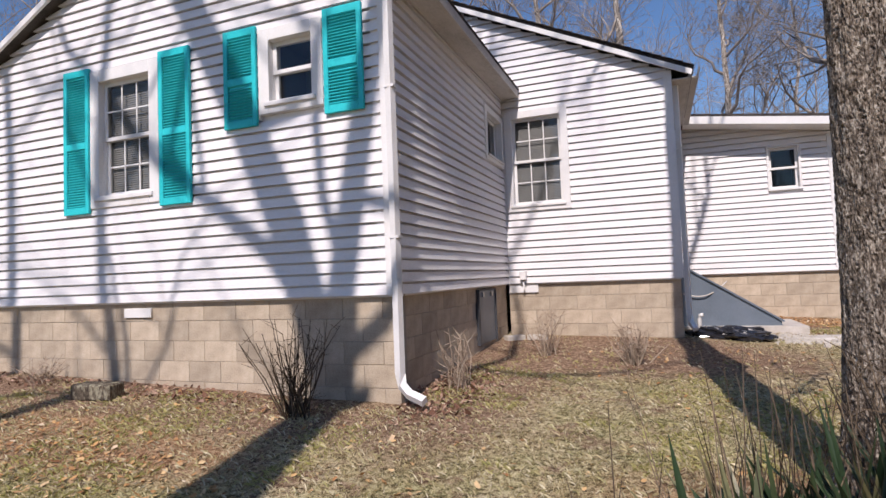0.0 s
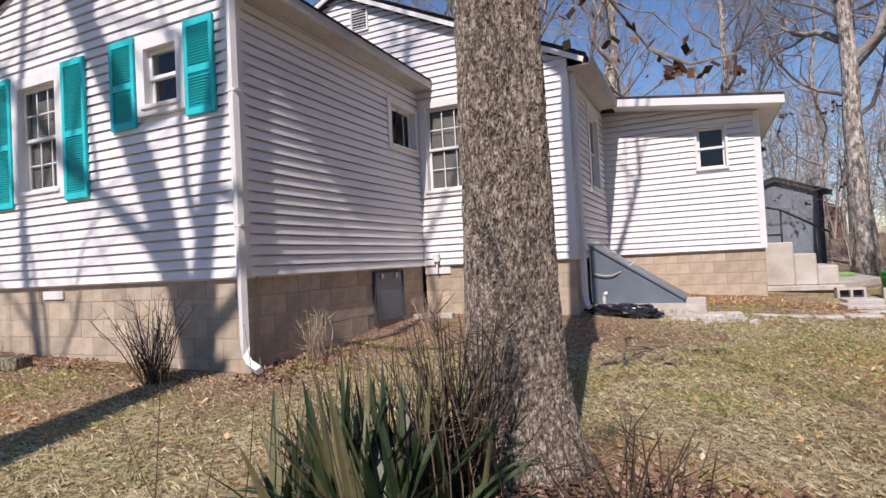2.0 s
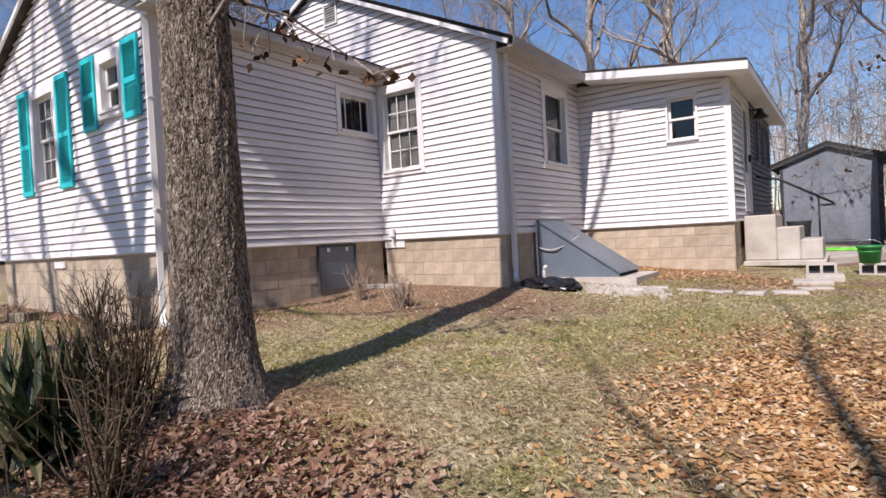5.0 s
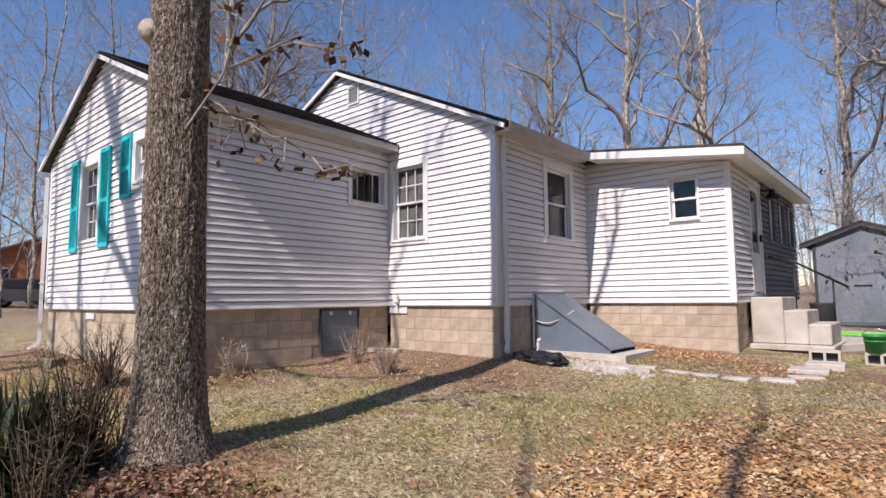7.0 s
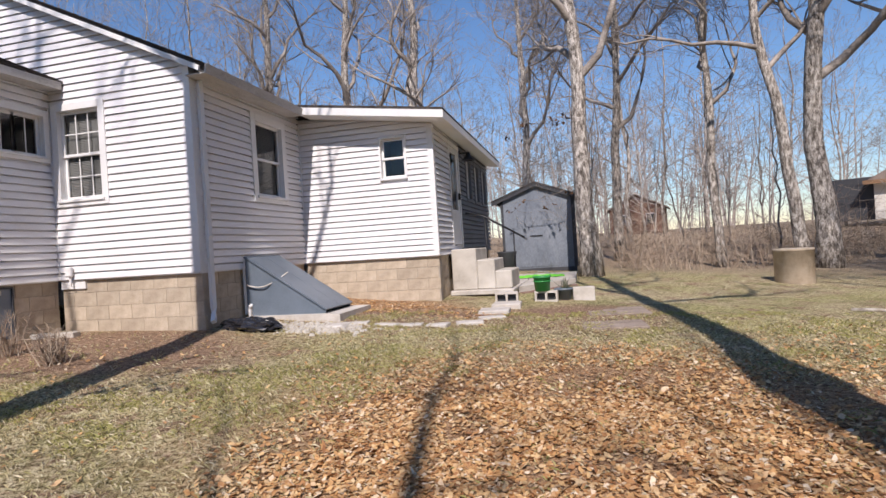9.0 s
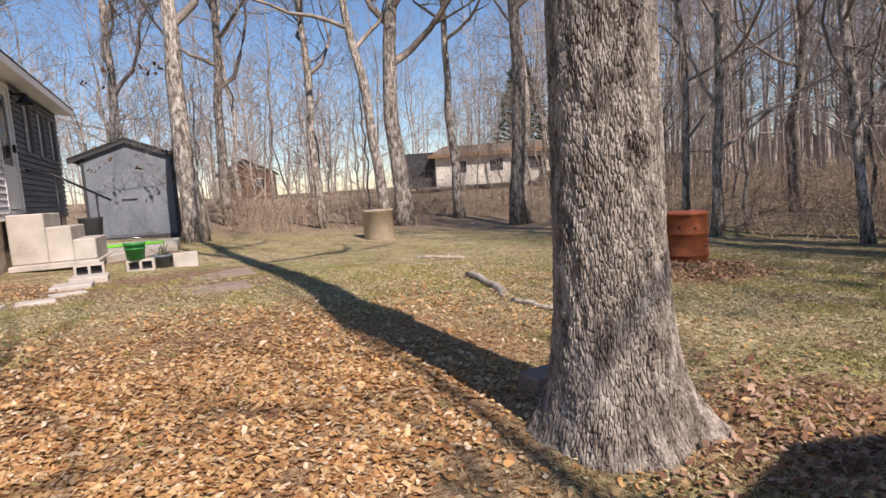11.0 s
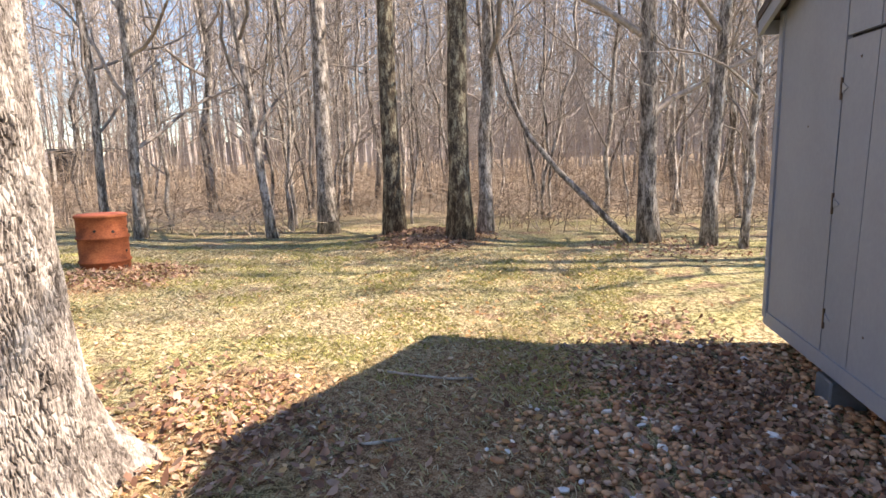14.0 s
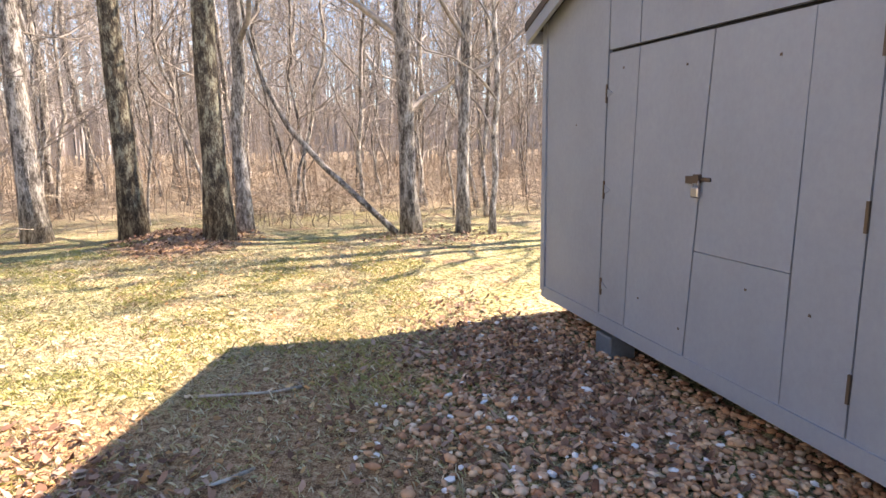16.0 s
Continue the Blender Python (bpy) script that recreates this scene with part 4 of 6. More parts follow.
# ---- trees ----
def grow(seed, height, radius, first=0.35, limbs=13, lean=(0, 0), spread=0.72, depth=3, kids=(8, 7), wobble=0.06, sides=9, path=None, twig=0.003, stout=0.45):
    """Trunk and crown of a bare tree, as two lists of verts and faces. path: (height, x, y) knees that the trunk runs through."""
    rng = random.Random(seed)
    tv, tf, cv, cf = [], [], [], []

    def limb(p, d, length, r, level, v, f):
        steps = {1: 8, 2: 4, 3: 2, 4: 1}[level]
        pts, rad = [p], [r]
        q, dd = Vector(p), Vector(d).normalized()
        for i in range(steps):
            dd = (dd + Vector((rng.gauss(0, 0.29), rng.gauss(0, 0.29), rng.gauss(0.10, 0.2)))).normalized()
            q = q + dd * (length / steps)
            pts.append(q.copy())
            rad.append(max(twig * 0.8, r * (1 - 0.85 * (i + 1) / steps)))
        tube(pts, rad, {1: 5, 2: 3, 3: 3, 4: 3}[level], v, f, cap=False)
        if level < depth:
            for c in range(kids[level - 1]):
                t = rng.uniform(0.25, 1.0) * steps
                i = min(int(t), steps - 1)
                at = pts[i].lerp(pts[i + 1], t - i)
                side = Vector((rng.gauss(0, 1), rng.gauss(0, 1), rng.gauss(0.25, 0.7))).normalized()
                nd = (pts[i + 1] - pts[i]).normalized() * 0.75 + side * 0.75
                limb(at, nd, length * rng.uniform(0.35, 0.6), max(twig, rad[i] * 0.55), level + 1, v, f)

    steps = 14
    pts, rad = [], []
    x = y = 0.0
    for i in range(steps + 1):
        t = i / steps
        flare = 1 + 0.5 * math.exp(-t * height / (radius * 1.2))
        pts.append(Vector((x, y, t * height - 0.15)))
        rad.append(max(0.012, radius * flare * (1 - t) ** 0.75 * 0.95 + 0.01))
        x += height / steps * (lean[0] + rng.gauss(0, wobble))
        y += height / steps * (lean[1] + rng.gauss(0, wobble))
    if path:
        hs, px, py = zip(*path)
        for p in pts:
            p.x, p.y = float(np.interp(p.z, hs, px)) + 0.25 * (p.x - lean[0] * p.z), float(np.interp(p.z, hs, py))
    tube(pts, rad, sides, tv, tf)
    for c in range(limbs):
        t = first + (0.97 - first) * (c + rng.random() * 0.8) / limbs
        i = min(int(t * steps), steps - 1)
        at = pts[i].lerp(pts[i + 1], t * steps - i)
        a = c * 2.4 + rng.uniform(-0.6, 0.6)
        d = Vector((math.cos(a) * spread, math.sin(a) * spread, rng.uniform(0.35, 0.9)))
        limb(at, d, height * (0.46 - 0.28 * t) * rng.uniform(0.7, 1.25), min(rad[i] * stout, radius * stout * 0.93), 1, cv, cf)
    return tv, tf, cv, cf


def tree(seed, x, y, height, radius, label, bark=None, group="", **more):
    t = empty("tree", Matrix.Translation((x, y, land(x, y))), label, "tree", group)
    tv, tf, cv, cf = grow(seed, height, radius, **more)
    piece("trunk", tv, tf, bark or BARK, t, True)
    piece("crown", cv, cf, TWIG, t, True)
    return t


def barked_trunk(seed, height, radius, top, cell_u, cell_v, deep, lean, lobes, nu=500, dz=0.0115, flare=0.55, bow=0.0, gap=0.21):
    """A trunk with its furrowed bark in the mesh: a cellular pattern of upright plates pressed into a flaring cylinder."""
    rng = np.random.default_rng(seed)
    nz = int(height / dz)
    z = np.linspace(-0.2, height, nz)
    th = np.linspace(0, 2 * np.pi, nu, endpoint=False)
    T, Z = np.meshgrid(th, z)
    girth = 2 * np.pi * radius
    cu, cv = int(round(girth / cell_u)), cell_v
    # jittered cell centres, wrapped round the trunk; the lookup is warped so that plates wander
    warp = 0.5 * np.sin(3 * T + Z * 2.1) + 0.3 * np.sin(5 * T - Z * 5.7 + 1.0) + 0.25 * np.sin(2 * T + Z * 13.0) + 0.2 * np.sin(9 * T - Z * 31.0)
    U = (T / (2 * np.pi) * cu + warp) % cu
    V = Z / cv + 0.7 * np.sin(7 * T + 1.3 * np.sin(Z * 4)) + 0.5 * np.sin(17 * T + Z * 3)
    iu, iv = np.floor(U).astype(int), np.floor(V).astype(int)
    rows = int(height / cv) + 8
    ju, jv = rng.random((rows, cu)), rng.random((rows, cu))
    f1, f2 = np.full(U.shape, 9.0), np.full(U.shape, 9.0)
    for du in (-1, 0, 1):
        for dv in (-1, 0, 1):
            a, b = (iu + du) % cu, (iv + dv + 3) % rows
            d = np.hypot(iu + du + ju[b, a] - U, (iv + dv + jv[b, a] - V) * 1.1)
            f2 = np.where(d < f1, f1, np.minimum(f2, d))
            f1 = np.minimum(f1, d)
    ridge = np.clip((f2 - f1) / gap, 0, 1) ** 0.7
    soft = rng.normal(0, 1, (nz // 9 + 3, nu // 9 + 1))
    soft = np.repeat(np.repeat(soft, 9, 0), 9, 1)[:nz, :nu]
    for _ in range(5):
        soft = (soft + np.roll(soft, 2, 0) + np.roll(soft, -2, 0) + np.roll(soft, 2, 1) + np.roll(soft, -2, 1)) / 5
    ridge = np.clip(ridge * (1 + 0.35 * soft), 0, 1.3)
    grain = rng.normal(0, 1, U.shape)
    grain = (grain + np.roll(grain, 1, 0) + np.roll(grain, -1, 0) + np.roll(grain, 2, 0)) / 4
    zc = np.clip(Z, 0, None)
    r = radius * (1 - (1 - top) * zc / height) + radius * flare * np.exp(-zc / 0.22) + radius * 0.2 * np.exp(-zc / 0.8)
    for a, size, width in lobes:
        delta = np.angle(np.exp(1j * (T - a)))
        r = r + size * np.exp(-(delta / width) ** 2) * np.exp(-zc / 0.20)
    r = r + 0.02 * radius * np.sin(2 * T + 0.7) + deep * (ridge - 0.6) + deep * 0.16 * grain
    X = r * np.cos(T) + lean[0] * zc + bow * zc * (height - zc)
    Y = r * np.sin(T) + lean[1] * zc
    verts = np.stack([X, Y, Z], -1).reshape(-1, 3)
    j, i = np.meshgrid(np.arange(nz - 1), np.arange(nu), indexing="ij")
    k = (i + 1) % nu
    faces = np.stack([j * nu + i, j * nu + k, (j + 1) * nu + k, (j + 1) * nu + i], -1).reshape(-1, 4)
    return verts.tolist(), faces.tolist()


def big_tree(name_label, x, y, height, radius, top, bark, seed, cell, deep, lean, lobes, upper, crown_seed, flare, dz=0.0115, gap=0.21):
    """A near tree: furrowed trunk below, plain stem and bare crown above the view."""
    t = empty("tree", Matrix.Translation((x, y, land(x, y))), name_label, "tree")
    v, f = barked_trunk(seed, height, radius, top, cell[0], cell[1], deep, lean, lobes, flare=flare, dz=dz, gap=gap)
    piece("trunk", v, f, bark, t, False)
    tv, tf, cv, cf = grow(crown_seed, upper, radius * top, first=0.35, limbs=9, lean=lean, wobble=0.03, sides=12)
    off = Vector((lean[0] * height, lean[1] * height, height - 0.05))
    piece("stem", [p + off for p in tv], tf, bark, t, True)
    piece("crown", [p + off for p in cv], cf, TWIG, t, True)
    return t


near_tree = big_tree("large tree with rough brown-grey bark beside yucca", 1.10, 2.71, 3.9, 0.222, 0.90, BARK_DARK, 3, (0.017, 0.024), 0.013, (0.0, 0.0), ((0.4, 0.05, 0.5), (2.6, 0.06, 0.5), (4.4, 0.04, 0.4)), 12.0, 21, 0.24, 0.011)
v, f = tube([(-0.05, -0.13, 3.16), (-0.085, -0.19, 3.20), (-0.10, -0.22, 3.23), (-0.11, -0.235, 3.245)], [0.11, 0.095, 0.08, 0.055], 12)
piece("limb_stub", v, f, LOGWOOD, near_tree, True, "pale sawn limb stub")
big_tree("large oak with deeply furrowed grey bark in the lawn", 7.55, 3.42, 3.1, 0.262, 0.92, BARK_OAK, 5, (0.0145, 0.068), 0.017, (-0.005, 0.0), ((5.75, 0.20, 0.26), (0.6, 0.16, 0.35), (2.6, 0.10, 0.4), (3.9, 0.04, 0.4), (4.6, 0.05, 0.3)), 14.0, 22, 0.22, 0.0095, 0.27)

YARD = [  # seed, x, y, height, radius, label, extra
    (31, 5.72, 17.0, 15, 0.27, "tall tree with a leaning grey trunk beside the tool shed", dict(first=0.36, lean=(-0.012, 0.01))),
    (32, 12.1, 18.8, 17, 0.30, "stout twin-stemmed tree behind the concrete ring", dict(first=0.3)),
    (33, 11.7, 19.1, 14, 0.19, "slanting grey tree behind the concrete ring", dict(first=0.4, lean=(-0.10, 0.0))),
    (34, 15.2, 16.6, 16, 0.24, "mottled grey tree at the edge of the yard", dict(first=0.4)),
    (35, 14.6, 19.7, 14, 0.17, "slender grey tree at the edge of the yard", dict(first=0.45)),
    (36, 15.75, 16.9, 14, 0.11, "slender grey tree at the edge of the yard", dict(first=0.4)),
    (37, 15.2, 9.2, 12, 0.10, "slender grey tree behind the rusty drum", dict(first=0.14, twig=0.005)),
    (38, 14.9, 9.7, 11, 0.075, "slender grey tree behind the rusty drum", dict(first=0.14, twig=0.005)),
    (39, 15.6, 6.65, 12, 0.085, "thin leaning dark tree at the edge of the lawn", dict(first=0.14, twig=0.005, lean=(0.0, 0.07))),
    (40, 16.5, 5.9, 17, 0.17, "tall mottled grey tree at the edge of the lawn", dict(first=0.45, wobble=0.02)),
    (41, 15.6, 4.25, 17, 0.165, "tall dark mossy tree on the leaf mound", dict(first=0.5, wobble=0.015)),
    (42, 15.0, 2.95, 17, 0.18, "tall dark mossy tree on the leaf mound", dict(first=0.5, wobble=0.015)),
    (43, 16.0, 2.66, 13, 0.12, "slender pale tree behind the leaf mound", dict(first=0.14, twig=0.005, lean=(0.0, -0.02))),
    (44, 15.4, -0.07, 14, 0.145, "slender grey tree at the wood's edge", dict(first=0.14, twig=0.005, lean=(0.0, 0.02))),
    (45, 15.1, -0.9, 13, 0.10, "slender grey tree at the wood's edge", dict(first=0.14, twig=0.005, lean=(0.0, -0.06))),
    (46, 14.8, -1.3, 8, 0.05, "crooked sapling at the wood's edge", dict(first=0.2)),
    (47, 9.8, 20.5, 15, 0.15, "grey tree behind the yard", dict(first=0.35)),
    (48, 7.0, 24.0, 16, 0.20, "grey tree behind the tool shed", dict(first=0.3)),
    (49, 3.1, 27.0, 17, 0.20, "grey tree behind the tool shed", dict(first=0.3)),
    (50, -0.8, 24.0, 17, 0.30, "forked pale tree behind the house", dict(first=0.25, limbs=7, spread=0.8)),
    (51, -5.0, 26.0, 18, 0.30, "tall tree behind the house", dict(first=0.3)),
    (52, -9.5, 27.0, 18, 0.33, "tall tree behind the house", dict(first=0.25)),
    (53, -12.5, 10.5, 16, 0.30, "tall dark tree beyond the gable", dict(first=0.25)),
    (54, -16.0, 14.0, 16, 0.22, "tree beyond the gable", dict(first=0.3)),
]
for seed, x, y, h, r, label, more in YARD:
    if seed < 37 or seed > 46:
        more = {**dict(depth=4, kids=(8, 6, 5), twig=0.0065, stout=0.6), **more}
    tree(seed, x, y, h, r, label, MOSSY if seed in (41, 42) else BARK, **more)

# the wood: copies of a few bare trees, thick to the east and thinner to the north
TEMPLATES = []
for i, (h, r, first) in enumerate(((14, 0.085, 0.25), (12, 0.06, 0.2), (16, 0.115, 0.32), (9, 0.04, 0.12), (13, 0.07, 0.18), (15, 0.095, 0.28))):
    TEMPLATES.append(tree(60 + i, 24 + i * 3.1, -2 - i * 2.5, h, r, "slender bare tree in the wood", group="trees of the wood", first=first * 0.7, limbs=13, kids=(6, 5), sides=6, wobble=0.10, spread=0.95, twig=0.006))
rng = random.Random(7)
count = 0
while count < 135:
    a = radians(rng.uniform(-60, 205))      # bearing from east towards north
    d = 13 + 42 * rng.random() ** 0.8
    x, y = 6 + d * math.cos(a), 3 + d * math.sin(a)
    if x < 17.5 and y < 22 and x > -17:
        continue
    if -12 < x < 16.5 and y < 30 and rng.random() < 0.5:
        continue
    if 12 < x < 31 and 20 < y < 48 and x - 12 < (y - 15) * 0.75 and rng.random() < 0.8:
        continue
    src = TEMPLATES[rng.randrange(6)]
    s = rng.uniform(0.8, 1.3)
    m = Matrix.Translation((x, y, land(x, y))) @ Matrix.Rotation(rng.uniform(0, 6.28), 4, "Z")
    ob = copy_thing(src, m)
    ob.scale = (s, s, s)
    count += 1

for x, y in ((-11.5, 14.0), (-14.5, 9.5), (-18.0, 12.5), (-13.5, 18.0), (-20.0, 7.5), (-17.0, 21.0), (-23.0, 16.0), (-10.0, 21.5), (-25.0, 11.5), (-21.5, 20.0)):
    copy_thing(TEMPLATES[rng.randrange(6)], Matrix.Translation((x, y, land(x, y))) @ Matrix.Rotation(rng.uniform(0, 6.28), 4, "Z"))


# thin crooked saplings along the wood's edge
SAPLINGS = []
for i, (h, r) in enumerate(((6.5, 0.032), (5.0, 0.024), (8.0, 0.042), (7.2, 0.036))):
    SAPLINGS.append(tree(90 + i, 17.2 + i * 0.9, 7.5 - i * 2.9, h, r, "thin crooked sapling at the wood's edge", group="saplings of the wood", first=0.14, limbs=11, kids=(5, 4), sides=5, wobble=0.15, spread=0.9, twig=0.004))
count = 0
while count < 130:
    a = radians(rng.uniform(-50, 100))
    d = 11 + 20 * rng.random()
    x, y = 6 + d * math.cos(a), 3 + d * math.sin(a)
    if (x < 16.6 and y < 19.8) or (12 < x < 26 and y > 22 and rng.random() < 0.6):
        continue
    ob = copy_thing(SAPLINGS[rng.randrange(4)], Matrix.Translation((x, y, land(x, y))) @ Matrix.Rotation(rng.uniform(0, 6.28), 4, "Z"))
    s = rng.uniform(0.7, 1.4)
    ob.scale = (s, s, s)
    count += 1


def far_wood():
    """Distant woods: many thin stems with upswept twigs."""
    rng = random.Random(11)
    v, f = [], []
    for i in range(1500):
        east = i < 950
        a = radians(rng.uniform(-62, 62)) if east else radians(rng.uniform(58, 215))
        d = rng.uniform(36, 88) if east or a > radians(175) else rng.uniform(52, 92)
        x, y = 6 + d * math.cos(a), 3 + d * math.sin(a)
        if 14 < x < 40 and 30 < y < 58:
            continue
        z, h = land(x, y), rng.uniform(13, 23) if east else rng.uniform(9, 17)
        r = rng.uniform(0.04, 0.13)
        lx, ly = rng.gauss(0, 1.3), rng.gauss(0, 1.3)
        tube([(x, y, z - 0.2), (x + lx * 0.4, y + ly * 0.4, z + h * 0.5), (x + lx, y + ly, z + h)], [r, r * 0.7, 0.02], 3, v, f, False)
        for _ in range(13):
            t = rng.uniform(0.12, 1.0)
            p = Vector((x + lx * t, y + ly * t, z + h * t))
            q = p + Vector((rng.gauss(0, 1.5), rng.gauss(0, 1.5), rng.uniform(0.4, 2.6)))
            tube([p, q], [0.045, 0.015], 3, v, f, False)
            for _ in range(3):
                e = p.lerp(q, rng.uniform(0.3, 1.0))
                tube([e, e + Vector((rng.gauss(0, 0.9), rng.gauss(0, 0.9), rng.uniform(-0.2, 1.3)))], [0.022, 0.008], 3, v, f, False)
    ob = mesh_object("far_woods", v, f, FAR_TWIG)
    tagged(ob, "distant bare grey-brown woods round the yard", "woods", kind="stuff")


far_wood()


def brush():
    """Undergrowth at the wood's edge: arching dry stems."""
    rng = random.Random(12)
    v, f = [], []
    n = 0
    while n < 6400:
        a = radians(rng.uniform(-55, 140))
        d = rng.uniform(10.5, 34)
        x, y = 6 + d * math.cos(a), 3 + d * math.sin(a)
        hedge, thicket = n < 480, 480 < n < 2300
        if thicket:
            a, d = radians(rng.uniform(-50, 55)), rng.uniform(14, 34)
            x, y = 6 + d * math.cos(a), 3 + d * math.sin(a)
        if hedge:   # the upright thicket behind the concrete ring
            x, y = rng.uniform(6.6, 17.5), rng.uniform(19.2, 24.5)
            if noise.noise((x * 0.7, y * 0.7, 2.0)) < -0.05:
                continue
        if not hedge and ((x < 15.6 and y < 19.2) or (x < 9.5 and y < 23) or (x < 16.4 and abs(y - 3) < 3)):
            continue
        if noise.noise((x * 0.3, y * 0.3, 0)) + 0.6 * noise.noise((x * 1.1, y * 1.1, 5.0)) < 0.02 and rng.random() < 0.8 and not (hedge or thicket):
            continue
        n += 1
        z, h = land(x, y), min(4.5, (1.25 if hedge else 1.6 if thicket else 0.55) * math.exp(rng.gauss(0, 0.5)))
        lx, ly = rng.gauss(0, 0.6), rng.gauss(0, 0.6)
        p = [(x, y, z - 0.05), (x + lx * 0.4, y + ly * 0.4, z + h * 0.6), (x + lx * 1.3, y + ly * 1.3, z + h)]
        tube(p, [0.009, 0.006, 0.002], 3, v, f, False)
        for _ in range(6):
            t = rng.uniform(0.2, 0.95)
            q = Vector((x + lx * t, y + ly * t, z + h * t))
            e = q + Vector((rng.gauss(0, 0.35), rng.gauss(0, 0.35), rng.uniform(-0.1, 0.35)))
            tube([q, e], [0.005, 0.0015], 3, v, f, False)
    tagged(mesh_object("undergrowth", v, f, BRUSH), "tangled dry brush at the edge of the wood", "undergrowth", kind="stuff")


brush()


def ridge():
    """The wooded rise that closes the view to the east, far beyond the trees."""
    v, f = [], []
    n = 1100
    rng = random.Random(19)
    for i in range(n + 1):
        a = radians(-85 + 140 * i / n)
        d = 135 + 10 * noise.noise((i * 0.01, 2.0, 0))
        fade = min(1.0, (n - i) / 320)
        h = (20 + 5 * noise.noise((i * 0.012, 0, 0)) + 2.0 * noise.noise((i * 0.18, 1.0, 0)) + 2.6 * noise.noise((i * 0.71, 4.0, 0))) * fade * (0.45 + 0.85 * rng.random() ** 1.6)
        x, y = 6 + d * math.cos(a), 3 + d * math.sin(a)
        v += [(x, y, -1), (x + 6 * math.cos(a), y + 6 * math.sin(a), 1.5 + h), (x + 30 * math.cos(a), y + 30 * math.sin(a), -1)]
        if i:
            b = 3 * (i - 1)
            f += [(b, b + 3, b + 4, b + 1), (b + 1, b + 4, b + 5, b + 2)]
    tagged(mesh_object("backdrop", v, f, RIDGE), "distant grey-brown wooded rise", "backdrop", kind="structure")


RIDGE = material("far_wooded_rise", [(0.22, 0.185, 0.165), (0.36, 0.31, 0.275), (0.50, 0.44, 0.40)], 0.35, (1, 1, 0.25), 1.0, 0.0, 2.2)
ridge()


# trees south of the walk, whose shadows fall on the gable, the addition and the lawn
for seed, x, y, h, r, more in ((81, -1.04, -3.4, 19, 0.33, dict(first=0.40, limbs=10, kids=(4, 3), wobble=0.05, path=((0, 0, 0), (4, -0.22, 0), (8.1, -0.65, 0), (9.3, -1.0, 0), (9.8, -1.12, 0), (11.4, -2.1, 0.1), (14, -3.4, 0.2), (19, -4.9, 0.4)))), (82, -5.75, -4.6, 18, 0.15, dict(first=0.4, limbs=8, kids=(4, 3))),
                               (83, -1.54, -3.5, 18, 0.25, dict(first=0.40, limbs=8, kids=(4, 3), wobble=0.05, path=((0, 0, 0), (6, -0.1, 0), (8.1, -0.2, 0), (9.7, 0.1, 0), (12, 0.55, 0), (18, 1.0, 0)))), (84, -3.95, -5.5, 20, 0.15, dict(first=0.35, limbs=9, kids=(4, 3))),
                               (85, 5.8, -5.0, 14, 0.13, dict(first=0.3, limbs=10, kids=(5, 4))), (86, 8.2, -6.8, 16, 0.11, dict(first=0.45, limbs=9, kids=(5, 4))), (87, 1.95, -3.3, 6.9, 0.10, dict(first=0.25, limbs=16, kids=(8, 6)))):
    tree(seed, x, y, h, r, "tall bare tree south of the yard", group="trees south of the yard", **more)
rng = random.Random(17)
for _ in range(8):
    x, y = rng.uniform(9.5, 19), rng.uniform(-16, -5)
    copy_thing(TEMPLATES[rng.randrange(6)], Matrix.Translation((x, y, land(x, y))) @ Matrix.Rotation(rng.uniform(0, 6.28), 4, "Z"))


# ---- cellar hatch ----
def cellar_hatch():
    y0, y1, x0, x1, zt, zl = 9.02, 9.95, 0.40, 1.72, 1.27, 0.40
    h = empty("cellar_hatch", Matrix.Identity(4), "blue-grey steel cellar bulkhead door sloping from the wall", "cellar hatch")
    part("cheek", prism([(x0, zl - 0.03), (x1, zl - 0.03), (x1, zl + 0.03), (x0 + 0.05, zt), (x0, zt)], "y", y0, y0 + 0.02), SLATE, h)
    part("cheek", prism([(x0, zl - 0.03), (x1, zl - 0.03), (x1, zl + 0.03), (x0 + 0.05, zt), (x0, zt)], "y", y1 - 0.02, y1), SLATE, h)
    n = Vector((zt - zl, x1 - x0)).normalized()
    ym = (y0 + y1) / 2
    for a, b in ((y0 - 0.03, ym - 0.003), (ym + 0.003, y1 + 0.03)):
        leaf = part("hatch_leaf", prism([(x0 + 0.04, zt), (x1 + 0.02, zl + 0.02), (x1 + 0.02 + n.x * 0.025, zl + 0.02 + n.y * 0.025), (x0 + 0.04 + n.x * 0.025, zt + n.y * 0.025)], "y", a, b), SLATE, h)
    part("header", boxes((x0 - 0.01, x0 + 0.06, y0 - 0.03, y1 + 0.03, zt, zt + 0.035), bevel=0.004), SLATE, h)
    part("edge_trim", boxes((x0 - 0.008, x0 - 0.001, y0 - 0.06, y0 - 0.002, zl, zt + 0.06)), TRIM, h)
    pts = [(x0 + 0.03, y0 - 0.045, 0.86)]
    for i in range(1, 13):
        t = i / 12
        pts.append((x0 + 0.03 + 0.62 * t, y0 - 0.045 + 0.42 * max(0, t - 0.55), 0.86 + 0.10 * t - 0.10 * math.sin(math.pi * t) + 0.06 * t * t))
    pipe("rope", pts, 0.011, PALE, h, 6, "pale rope across the hatch")
    c = empty("hatch_kerb", Matrix.Identity(4), "pale poured concrete kerb under the cellar hatch", "concrete kerb")
    part("kerb", prism([(x0, 8.86), (2.02, 8.86), (2.02, 10.1), (x0, 10.1)], "z", 0.05, 0.37), PALE, c)
    part("apron", boxes((0.7, 2.25, 8.42, 8.86, 0.02, 0.255), bevel=0.03), PALE, c)


cellar_hatch()

